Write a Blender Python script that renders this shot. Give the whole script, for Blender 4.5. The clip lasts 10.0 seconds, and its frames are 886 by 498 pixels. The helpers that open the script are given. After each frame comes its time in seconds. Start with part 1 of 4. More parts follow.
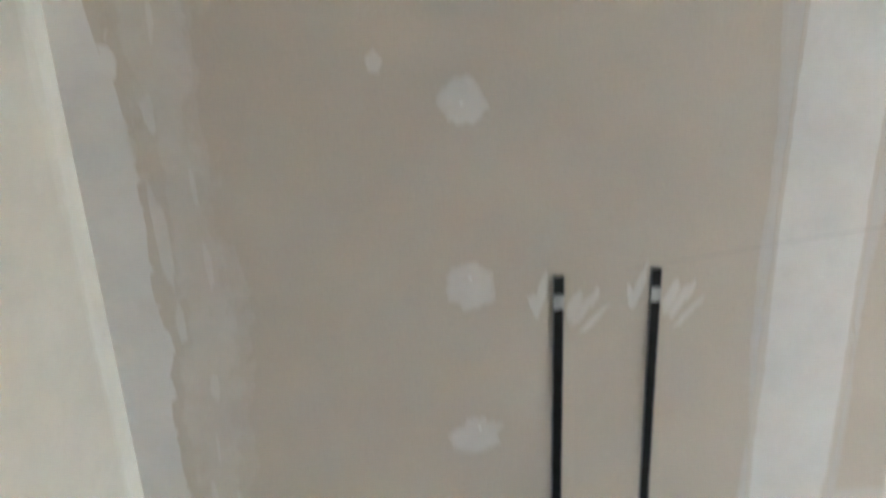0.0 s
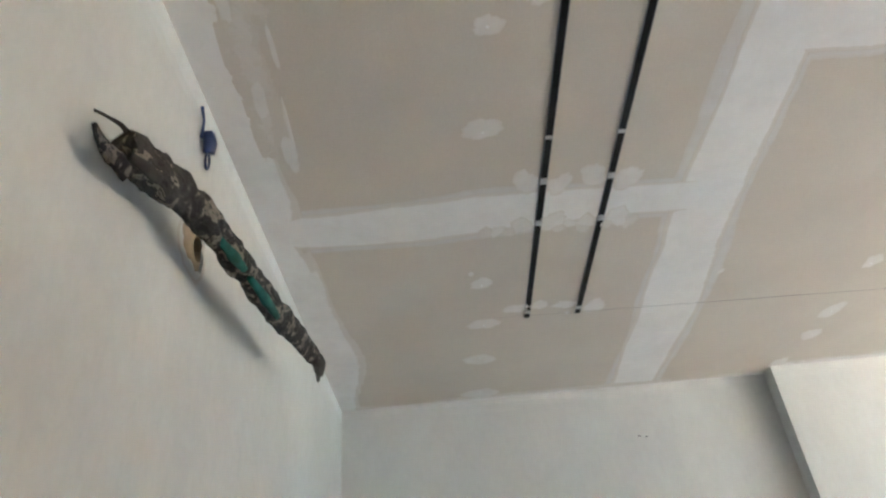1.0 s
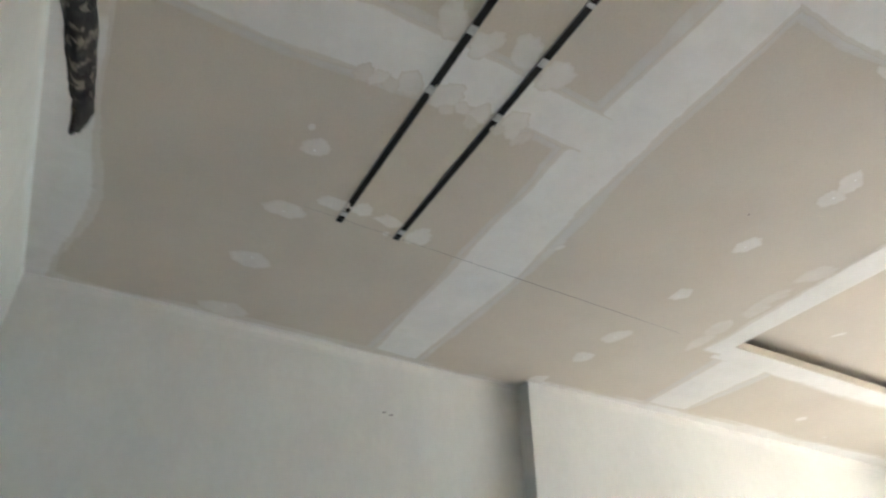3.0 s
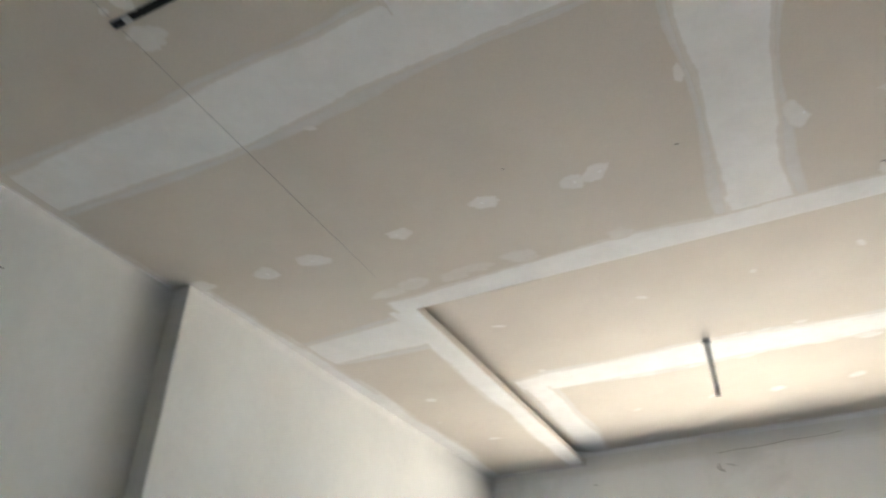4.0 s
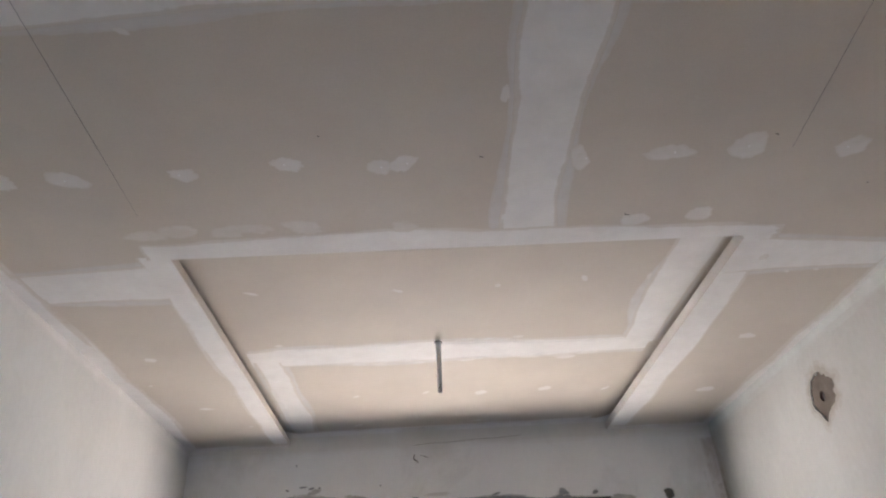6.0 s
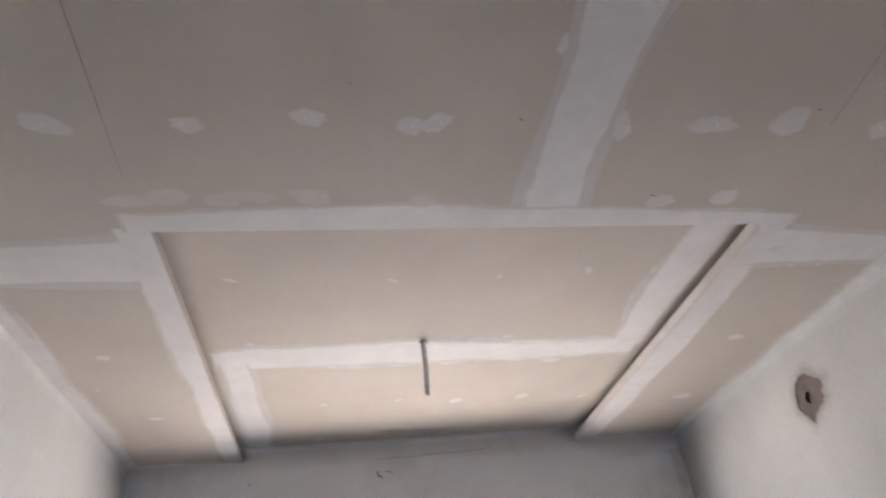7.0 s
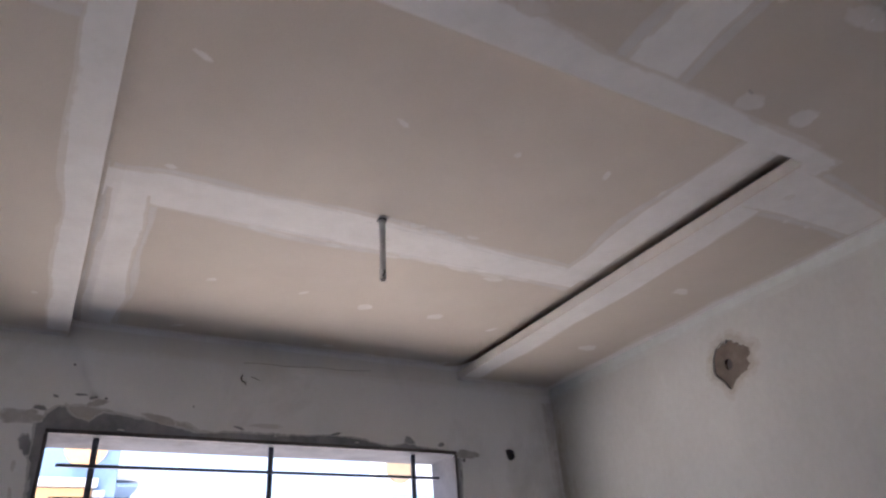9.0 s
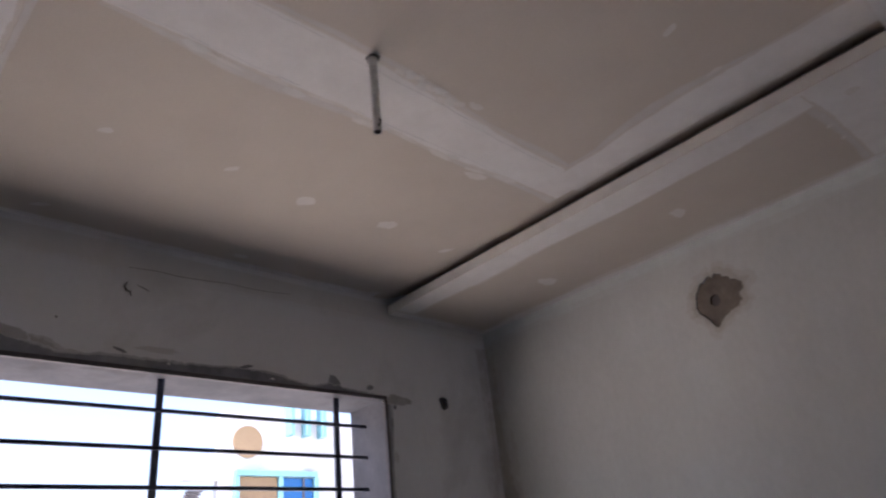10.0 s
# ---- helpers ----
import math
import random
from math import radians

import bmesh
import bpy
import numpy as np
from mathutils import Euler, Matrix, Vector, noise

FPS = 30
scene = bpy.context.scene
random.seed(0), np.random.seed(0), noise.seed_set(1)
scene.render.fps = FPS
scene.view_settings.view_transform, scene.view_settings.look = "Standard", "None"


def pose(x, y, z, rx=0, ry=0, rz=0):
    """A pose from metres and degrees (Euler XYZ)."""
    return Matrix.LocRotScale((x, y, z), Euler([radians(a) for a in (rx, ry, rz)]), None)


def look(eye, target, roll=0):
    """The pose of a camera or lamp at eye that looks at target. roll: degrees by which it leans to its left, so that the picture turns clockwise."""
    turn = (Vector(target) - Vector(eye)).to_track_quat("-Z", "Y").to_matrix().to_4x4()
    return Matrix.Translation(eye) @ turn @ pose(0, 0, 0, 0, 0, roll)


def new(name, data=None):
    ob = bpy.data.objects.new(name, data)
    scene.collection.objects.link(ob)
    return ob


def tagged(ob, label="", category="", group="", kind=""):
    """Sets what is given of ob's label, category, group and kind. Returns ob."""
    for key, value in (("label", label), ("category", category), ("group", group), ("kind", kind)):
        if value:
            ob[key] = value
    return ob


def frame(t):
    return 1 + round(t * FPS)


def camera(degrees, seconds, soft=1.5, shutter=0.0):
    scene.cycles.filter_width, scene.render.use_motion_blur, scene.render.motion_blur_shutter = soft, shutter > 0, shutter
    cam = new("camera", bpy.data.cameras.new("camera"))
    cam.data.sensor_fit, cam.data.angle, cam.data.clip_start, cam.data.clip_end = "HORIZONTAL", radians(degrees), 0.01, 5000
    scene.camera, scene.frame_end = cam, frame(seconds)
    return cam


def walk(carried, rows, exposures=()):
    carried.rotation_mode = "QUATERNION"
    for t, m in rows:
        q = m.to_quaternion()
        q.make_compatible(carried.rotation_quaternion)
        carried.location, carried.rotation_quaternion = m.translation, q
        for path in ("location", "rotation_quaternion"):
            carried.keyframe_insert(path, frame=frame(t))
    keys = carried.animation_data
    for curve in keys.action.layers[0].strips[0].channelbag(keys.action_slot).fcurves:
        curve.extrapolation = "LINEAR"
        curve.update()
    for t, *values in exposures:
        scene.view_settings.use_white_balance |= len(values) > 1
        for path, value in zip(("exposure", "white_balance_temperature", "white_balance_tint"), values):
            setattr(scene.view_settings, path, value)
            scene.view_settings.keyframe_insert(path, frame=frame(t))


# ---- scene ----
cam = camera(66.1, 10.0, 2.2, 0.3)
PATH = [
    (0, (2.342, -1.96, 1.625), (1.73, -1.778, 3.52), -19.9),
    (0.2, (2.359, -1.908, 1.62), (1.368, -1.792, 3.353), -9.1),
    (0.5, (2.27, -1.951, 1.604), (0.892, -1.875, 3.051), -6.1),
    (1, (2.174, -1.951, 1.572), (0.533, -1.929, 2.715), -5.5),
    (1.3, (2.142, -1.949, 1.561), (0.48, -1.88, 2.672), -5.5),
    (1.5, (2.12, -1.956, 1.572), (0.453, -1.848, 2.672), -5.2),
    (2, (1.964, -2.026, 1.531), (0.35, -1.754, 2.68), -3.5),
    (2.2, (1.864, -2.062, 1.543), (0.27, -1.717, 2.7), -3.4),
    (3.3, (1.405, -2.15, 1.53), (0.109, -1.166, 2.687), -1.0),
    (3.5, (1.326, -2.094, 1.528), (0.13, -0.975, 2.675), -2.2),
    (4, (1.08, -2.034, 1.487), (0.369, -0.531, 2.599), -0.9),
    (4.5, (0.892, -2.045, 1.493), (0.602, -0.387, 2.573), -4.3),
    (5, (0.855, -2.065, 1.481), (0.791, -0.371, 2.542), -3.1),
    (5.5, (0.864, -2.046, 1.483), (0.889, -0.346, 2.536), -3.4),
    (5.7, (0.874, -2.075, 1.47), (0.932, -0.373, 2.518), -3.7),
    (6.8, (0.643, -1.895, 1.465), (0.786, -0.23, 2.564), -4.2),
    (7, (0.551, -1.799, 1.455), (0.871, -0.162, 2.558), -7.2),
    (7.5, (0.365, -1.64, 1.488), (0.956, -0.042, 2.536), -7.3),
    (8, (0.089, -1.572, 1.486), (0.966, -0.067, 2.47), -5.3),
    (8.3, (-0.039, -1.489, 1.483), (0.814, 0.082, 2.38), -3.1),
    (8.5, (-0.068, -1.401, 1.485), (0.812, 0.157, 2.377), -1.6),
    (8.6, (-0.075, -1.341, 1.454), (0.791, 0.227, 2.345), -1.9),
    (9, (0.005, -0.994, 1.466), (0.914, 0.499, 2.438), -4.6),
    (9.3, (0.007, -0.742, 1.484), (0.793, 0.922, 2.267), -2.2),
    (9.5, (0.012, -0.58, 1.453), (0.934, 1.003, 2.255), -3.5),
    (9.8, (0.026, -0.28, 1.471), (1.312, 0.99, 2.327), -7.0),
    (10, (0.015, -0.13, 1.49), (1.286, 1.131, 2.381), -6.7),
]
EXPOSURES = [(0.0, 4.62, 5660, 6), (1.5, 4.48, 5880, 10), (3.5, 4.09, 5850, 7), (4.5, 3.55, 5820, 9), (5.5, 3.22, 5770, 15), (7.0, 3.18, 5690, 19), (7.5, 3.08, 5700, 19), (8.0, 3.07, 5710, 19), (8.6, 2.81, 5630, 21), (9.0, 2.43, 5660, 23), (9.5, 2.06, 5710, 24), (10.0, 1.65, 5730, 25)]
walk(cam, [(t, look(eye, target, roll)) for t, eye, target, roll in PATH], EXPOSURES)

from mathutils.geometry import tessellate_polygon

# ---- light: a high sun behind the house, and the sky ----
SUN_EL, SUN_AZ = radians(60), radians(256)       # azimuth clockwise from +y
world = bpy.data.worlds.new("sky")
scene.world = world
world.use_nodes = True
wn = world.node_tree
sky = wn.nodes.new("ShaderNodeTexSky")
sky.sky_type, sky.sun_disc = "NISHITA", False
sky.sun_elevation, sky.sun_rotation = SUN_EL, SUN_AZ
sky.air_density, sky.dust_density, sky.ozone_density = 1.2, 4.0, 0.2
wn.nodes["Background"].inputs["Strength"].default_value = 0.15
wn.links.new(sky.outputs[0], wn.nodes["Background"].inputs["Color"])
sun = new("sun", bpy.data.lights.new("sun", "SUN"))
sun.data.energy, sun.data.angle, sun.data.color = 5.0, radians(0.5), (1.0, 0.955, 0.89)
to_sun = Vector((math.sin(SUN_AZ) * math.cos(SUN_EL), math.cos(SUN_AZ) * math.cos(SUN_EL), math.sin(SUN_EL)))
sun.matrix_world = look(to_sun * 30, (0, 0, 0))

# ---- plan ----
CEIL, UPPER, TOP = 2.75, 2.828, 3.0
WEST_A, WEST_B, JOG = -0.72, -0.638, -0.53       # west wall, its projecting part, and where it steps
EAST, SOUTH, NORTH, OUT = 2.74, -2.432, 2.34, 2.61
TRAY_E = 2.063
WIN_L, WIN_R, WIN_TOP, WIN_BOTTOM = 0.0, 2.0, 2.312, 0.95
SLOT_A, SLOT_B, SLOT_W, SLOT_0, SLOT_1 = -1.645, -1.462, 0.0178, 0.008, 1.911


# ---- materials ----
def material(name, rough=0.8, metal=0.0):
    m = bpy.data.materials.new(name)
    m.use_nodes = True
    b = m.node_tree.nodes["Principled BSDF"]
    b.inputs["Roughness"].default_value, b.inputs["Metallic"].default_value = rough, metal
    return m, m.node_tree, b


def link(nt, a, b):
    nt.links.new(a, b)


def coords(nt, scale=(1, 1, 1)):
    c = nt.nodes.new("ShaderNodeNewGeometry")
    mp = nt.nodes.new("ShaderNodeMapping")
    mp.inputs["Scale"].default_value = scale
    link(nt, c.outputs["Position"], mp.inputs["Vector"])
    return mp.outputs[0]


def noise_node(nt, vec, scale, detail=4, rough=0.55, distortion=0.0):
    n = nt.nodes.new("ShaderNodeTexNoise")
    n.inputs["Scale"].default_value, n.inputs["Detail"].default_value = scale, detail
    n.inputs["Roughness"].default_value, n.inputs["Distortion"].default_value = rough, distortion
    link(nt, vec, n.inputs["Vector"])
    return n.outputs["Fac"]


def ramp(nt, fac, stops):
    r = nt.nodes.new("ShaderNodeValToRGB")
    e = r.color_ramp.elements
    while len(e) < len(stops):
        e.new(0.5)
    for k, (p, c) in zip(e, stops):
        k.position, k.color = p, (*c, 1) if len(c) == 3 else c
    link(nt, fac, r.inputs[0])
    return r.outputs[0]


def mixed(nt, fac, a, b, mode="MIX"):
    n = nt.nodes.new("ShaderNodeMix")
    n.data_type, n.blend_type = "RGBA", mode
    for sock, v in ((n.inputs[0], fac), (n.inputs[6], a), (n.inputs[7], b)):
        if isinstance(v, (int, float)):
            sock.default_value = v
        elif isinstance(v, tuple):
            sock.default_value = (*v, 1)
        else:
            link(nt, v, sock)
    return n.outputs[2]


def calc(nt, op, a, b=0.0, c=0.0, clamp=False):
    n = nt.nodes.new("ShaderNodeMath")
    n.operation, n.use_clamp = op, clamp
    for sock, v in zip(n.inputs, (a, b, c)):
        if isinstance(v, (int, float)):
            sock.default_value = v
        else:
            link(nt, v, sock)
    return n.outputs[0]


def relief(nt, b, height, strength, distance=0.002):
    n = nt.nodes.new("ShaderNodeBump")
    n.inputs["Strength"].default_value, n.inputs["Distance"].default_value = strength, distance
    link(nt, height, n.inputs["Height"])
    link(nt, n.outputs[0], b.inputs["Normal"])


def mineral_colour(nt, dark, light, scale, fine, stretch=(1, 1, 1), stain=None, stain_scale=1.2, stain_at=(0.6, 0.75)):
    v = coords(nt, stretch)
    broad = noise_node(nt, v, scale, 5, 0.6)
    grain = noise_node(nt, v, fine, 3, 0.6)
    col = ramp(nt, broad, [(0.3, dark), (0.7, light)])
    col = mixed(nt, 0.09, col, ramp(nt, grain, [(0.35, (0.25, 0.25, 0.25)), (0.65, (0.8, 0.8, 0.8))]), "SOFT_LIGHT")
    if stain:
        s = noise_node(nt, v, stain_scale, 6, 0.62, 0.4)
        k = nt.nodes.new("ShaderNodeMapRange")
        k.inputs[1].default_value, k.inputs[2].default_value = stain_at
        k.inputs[4].default_value = 0.6
        link(nt, s, k.inputs[0])
        col = mixed(nt, k.outputs[0], col, stain)
    return col, broad, grain


def mottled(name, dark, light, scale=3.0, fine=60.0, rough=0.85, bump=0.25, stretch=(1, 1, 1), depth=0.0015, stain=None, stain_scale=1.2, stain_at=(0.6, 0.75)):
    """A matt mineral surface: broad cloudy variation, fine grain, optional stains."""
    m, nt, b = material(name, rough)
    col, broad, grain = mineral_colour(nt, dark, light, scale, fine, stretch, stain, stain_scale, stain_at)
    link(nt, col, b.inputs["Base Color"])
    h = calc(nt, "ADD", calc(nt, "MULTIPLY", broad, 1.5), calc(nt, "MULTIPLY", grain, 0.35))
    relief(nt, b, h, bump, depth)
    return m


BOARD_TONES = ((0.508, 0.459, 0.384), (0.565, 0.515, 0.435))
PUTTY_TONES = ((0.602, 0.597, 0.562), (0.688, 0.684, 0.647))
# north wall putty, lightened in colour to stand in for window glare
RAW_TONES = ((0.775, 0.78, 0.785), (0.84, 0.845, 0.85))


def covering(name, dark, light, under, edge_noise=26.0, spread=0.7, most=1.0, bump=0.35, thin=0.4, vary=0.15, cut=0.23):
    """Joint compound or a cement smear, trowelled out thin towards its rim, where the tones of the surface under it come through."""
    m, nt, b = material(name, 0.85)
    v = coords(nt)
    broad = noise_node(nt, v, 5.0, 5, 0.6)
    trowel = noise_node(nt, v, 14.0, 5, 0.65, 0.3)
    col = ramp(nt, broad, [(0.3, dark), (0.7, light)])
    col = mixed(nt, 0.2, col, ramp(nt, trowel, [(0.35, (0.3, 0.3, 0.3)), (0.65, (0.72, 0.72, 0.72))]), "SOFT_LIGHT")
    at = nt.nodes.new("ShaderNodeAttribute")
    at.attribute_name = "cover"
    rag = calc(nt, "ADD", calc(nt, "MULTIPLY", noise_node(nt, v, edge_noise, 5, 0.65, 0.6), spread), calc(nt, "MULTIPLY", trowel, spread * 0.6))
    full = calc(nt, "ADD", at.outputs["Fac"], calc(nt, "SUBTRACT", rag, spread * 0.8))
    steps = []
    for lo_at, hi_at, share in ((0.22, 0.36, thin), (0.58, 0.76, 1.0 - thin)):
        k = nt.nodes.new("ShaderNodeMapRange")
        k.interpolation_type = "SMOOTHSTEP"
        k.inputs[1].default_value, k.inputs[2].default_value = lo_at, hi_at
        k.inputs[4].default_value = most * share
        link(nt, full, k.inputs[0])
        steps.append(k.outputs[0])
    amount = calc(nt, "MULTIPLY", calc(nt, "ADD", *steps), calc(nt, "MULTIPLY_ADD", trowel, vary, 1.0 - 0.5 * vary), clamp=True)
    base, cloud, grain = mineral_colour(nt, *under)
    link(nt, mixed(nt, amount, base, col), b.inputs["Base Color"])
    relief(nt, b, calc(nt, "MULTIPLY", amount, calc(nt, "MULTIPLY_ADD", calc(nt, "ADD", broad, trowel), 0.5, 0.1)), bump, 0.002)
    clear = nt.nodes.new("ShaderNodeBsdfTransparent")
    mx = nt.nodes.new("ShaderNodeMixShader")
    link(nt, calc(nt, "GREATER_THAN", full, cut), mx.inputs[0])
    link(nt, clear.outputs[0], mx.inputs[1])
    link(nt, b.outputs[0], mx.inputs[2])
    link(nt, mx.outputs[0], nt.nodes["Material Output"].inputs["Surface"])
    return m


def plain(name, colour, rough=0.5, metal=0.0, wear=0.15):
    m, nt, b = material(name, rough, metal)
    v = coords(nt)
    n = noise_node(nt, v, 30.0, 5, 0.65)
    lo, hi = tuple(c * (1 - wear) for c in colour), tuple(min(1, c * (1 + wear)) for c in colour)
    link(nt, ramp(nt, n, [(0.35, lo), (0.65, hi)]), b.inputs["Base Color"])
    relief(nt, b, n, 0.15, 0.0008)
    return m


BOARD = mottled("gypsum_board_paper", *BOARD_TONES, 2.2, 180, 0.85, 0.12, (1, 1, 1), 0.0006, (0.55, 0.50, 0.43), 3.0, (0.6, 0.8))
ON_BOARD = (*BOARD_TONES, 2.2, 180, (1, 1, 1), (0.55, 0.50, 0.43), 3.0, (0.6, 0.8))
ON_PUTTY = (*PUTTY_TONES, 2.2, 45, (1, 1, 0.6), (0.55, 0.555, 0.535), 1.6, (0.58, 0.78))
# same white putty, greyed on the east wall for light falling off there
EAST_DIM_TONES = ((0.503, 0.508, 0.474), (0.578, 0.585, 0.547))
ON_EAST_DIM = (*EAST_DIM_TONES, 2.2, 45, (1, 1, 0.6), (0.455, 0.475, 0.455), 1.6, (0.58, 0.78))
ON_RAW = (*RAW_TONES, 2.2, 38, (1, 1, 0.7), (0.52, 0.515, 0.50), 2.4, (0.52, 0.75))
WHITE_TONES = ((0.655, 0.64, 0.605), (0.73, 0.715, 0.68))
COMPOUND = covering("joint_compound", *WHITE_TONES, ON_BOARD, 24, 0.46, 1.0, 0.4, 0.38)
SKIM = covering("thin_joint_compound", *WHITE_TONES, ON_BOARD, 22, 0.6, 0.64, 0.45, 0.7, 0.6)
WASH = covering("thin_grey_compound_wash", (0.56, 0.555, 0.54), (0.63, 0.625, 0.605), ON_BOARD, 12, 0.7, 0.62, 0.4, 0.75, 0.7)
SMEAR = covering("smeared_joint_compound", (0.585, 0.575, 0.535), (0.655, 0.65, 0.61), ON_BOARD, 30, 0.95, 1.0, 0.45, 1.0, 0.1, 0.34)
FAINT = covering("wiped_joint_compound", *WHITE_TONES, ON_BOARD, 18, 1.5, 0.36, 0.3, 0.5, 1.2)
WALL_FILL = covering("corner_compound", *WHITE_TONES, ON_PUTTY, 22, 0.5, 1.0, 0.5)
RAW_FILL = covering("corner_compound_rough", *WHITE_TONES, ON_RAW, 22, 0.6, 0.6, 0.5)
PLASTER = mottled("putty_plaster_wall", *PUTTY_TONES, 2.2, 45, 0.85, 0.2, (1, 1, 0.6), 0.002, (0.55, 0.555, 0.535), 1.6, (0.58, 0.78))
EAST_DIM_PUTTY = mottled("east_putty_dimmed", *EAST_DIM_TONES, 2.2, 45, 0.85, 0.2, (1, 1, 0.6), 0.002, (0.455, 0.475, 0.455), 1.6, (0.58, 0.78))
# south wall putty, its colour dimmed and cooled in place of weaker light
SOUTH_DIM_TONES = ((0.486, 0.505, 0.472), (0.56, 0.581, 0.545))
SOUTH_DIM_PUTTY = mottled("south_putty_dimmed", *SOUTH_DIM_TONES, 2.2, 45, 0.85, 0.2, (1, 1, 0.6), 0.002, (0.45, 0.475, 0.46), 1.6, (0.58, 0.78))
SOUTH_DIM_FILL = covering("south_corner_compound_dimmed", (0.54, 0.57, 0.545), (0.61, 0.64, 0.615), (*SOUTH_DIM_TONES, 2.2, 45, (1, 1, 0.6), (0.45, 0.475, 0.46), 1.6, (0.58, 0.78)), 22, 0.5, 1.0, 0.5)
EAST_DIM_FILL = covering("east_corner_compound_dimmed", (0.545, 0.57, 0.54), (0.615, 0.64, 0.61), ON_EAST_DIM, 22, 0.5, 1.0, 0.5)
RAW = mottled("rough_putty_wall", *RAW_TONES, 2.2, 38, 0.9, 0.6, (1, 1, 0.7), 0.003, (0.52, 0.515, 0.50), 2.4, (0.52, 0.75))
THIN_CEMENT = covering("thin_grey_cement_smear", (0.16, 0.15, 0.14), (0.36, 0.33, 0.30), ON_RAW, 12, 1.3, 0.62, 0.6, 0.6, 1.1)
CEMENT = covering("grey_cement_smear", (0.145, 0.15, 0.165), (0.29, 0.30, 0.32), ON_RAW, 30, 0.95, 0.92, 0.8, 0.55, 0.7)
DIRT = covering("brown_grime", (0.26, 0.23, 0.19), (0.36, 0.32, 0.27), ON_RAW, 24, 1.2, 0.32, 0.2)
RUST_SOUTH = covering("brown_stain_on_pale_wall", (0.36, 0.29, 0.20), (0.46, 0.39, 0.29), (*SOUTH_DIM_TONES, 2.2, 45, (1, 1, 0.6), (0.45, 0.475, 0.46), 1.6, (0.58, 0.78)), 24, 1.2, 0.4, 0.2)
RUST = covering("brown_stain", (0.25, 0.19, 0.12), (0.36, 0.29, 0.20), ON_EAST_DIM, 24, 1.2, 0.45, 0.2)
CEMENT_SOLID = mottled("raw_cement", (0.12, 0.10, 0.078), (0.21, 0.18, 0.145), 14, 90, 0.95, 0.9, (1, 1, 1), 0.004)
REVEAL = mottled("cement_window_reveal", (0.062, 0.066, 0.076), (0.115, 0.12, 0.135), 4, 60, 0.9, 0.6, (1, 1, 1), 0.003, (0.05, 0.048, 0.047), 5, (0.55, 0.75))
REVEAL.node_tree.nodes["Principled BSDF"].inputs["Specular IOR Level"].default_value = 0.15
BARE_BROWN = mottled("tan_bare_plaster", (0.25, 0.2, 0.135), (0.36, 0.295, 0.21), 14, 90, 0.95, 0.7, (1, 1, 1), 0.003)
# dark colour for the shade inside holes, and for scratches
VOID = mottled("hole_shade_and_scratch", (0.08, 0.075, 0.07), (0.12, 0.113, 0.105), 4, 50)
# floor is out of view; pale tone chosen to bounce light upwards
CONCRETE = mottled("pale_bounce_floor", (0.61, 0.61, 0.605), (0.71, 0.71, 0.70), 2.0, 60, 0.9, 0.4, (1, 1, 1), 0.002, (0.46, 0.46, 0.445), 1.5)
BLACK = plain("black_anodised_profile", (0.012, 0.011, 0.011), 0.8, 0.0, 0.3)
BLACK.node_tree.nodes["Principled BSDF"].inputs["Specular IOR Level"].default_value = 0.2
STEEL = plain("dull_galvanised_steel", (0.74, 0.735, 0.72), 0.45, 0.0, 0.18)
ALU = plain("dull_dark_aluminium", (0.16, 0.16, 0.16), 0.5, 0.3, 0.2)
RIM = plain("grey_filler", (0.44, 0.44, 0.43), 0.7, 0.0, 0.2)
SPECK = plain("white_filler_speck", (0.78, 0.78, 0.76), 0.8, 0.0, 0.05)
# dark steel; the blue cast in the colour stands in for window glare
GRILLE = plain("dark_steel_glare_tint", (0.06, 0.072, 0.10), 0.55, 0.0, 0.3)
FRAME = plain("dark_steel_edge", (0.065, 0.063, 0.07), 0.6, 0.0, 0.3)
PENCIL = plain("chalk_line_graphite", (0.07, 0.07, 0.085), 0.9)
BLUE = plain("blue_plastic", (0.01, 0.028, 0.10), 0.35)
DARKRAG = plain("charcoal_cloth", (0.035, 0.033, 0.03), 0.95, 0.0, 0.5)


def camo_material():
    m, nt, b = material("mottled_camouflage_cloth", 0.95)
    v = coords(nt)
    a = noise_node(nt, v, 24, 3, 0.55, 1.6)
    fleck = noise_node(nt, v, 60, 4, 0.7, 0.8)
    col = ramp(nt, a, [(0.40, (0.016, 0.015, 0.014)), (0.44, (0.045, 0.042, 0.038)), (0.50, (0.024, 0.023, 0.022)), (0.545, (0.03, 0.028, 0.026)), (0.56, (0.23, 0.205, 0.16)), (0.64, (0.15, 0.135, 0.11)), (0.68, (0.04, 0.037, 0.033))])
    col = mixed(nt, ramp(nt, fleck, [(0.64, (0, 0, 0)), (0.68, (1, 1, 1))]), col, (0.33, 0.30, 0.26))
    col = mixed(nt, ramp(nt, fleck, [(0.34, (1, 1, 1)), (0.4, (0, 0, 0))]), col, (0.012, 0.012, 0.012))
    link(nt, col, b.inputs["Base Color"])
    relief(nt, b, calc(nt, "ADD", a, fleck), 0.9, 0.006)
    return m


CAMO = camo_material()
TEAL = plain("teal_cloth", (0.008, 0.085, 0.066), 0.9, 0.0, 0.4)


# ---- builders ----
def mesh_object(name, bm, mat, parent=None, label="", smooth=False):
    me = bpy.data.meshes.new(name)
    bm.normal_update()
    bm.to_mesh(me)
    bm.free()
    me.materials.append(mat)
    if smooth:
        for p in me.polygons:
            p.use_smooth = True
    ob = new(name, me)
    if parent is not None:
        ob.parent = parent
    if label:
        ob["label"] = label
    return ob


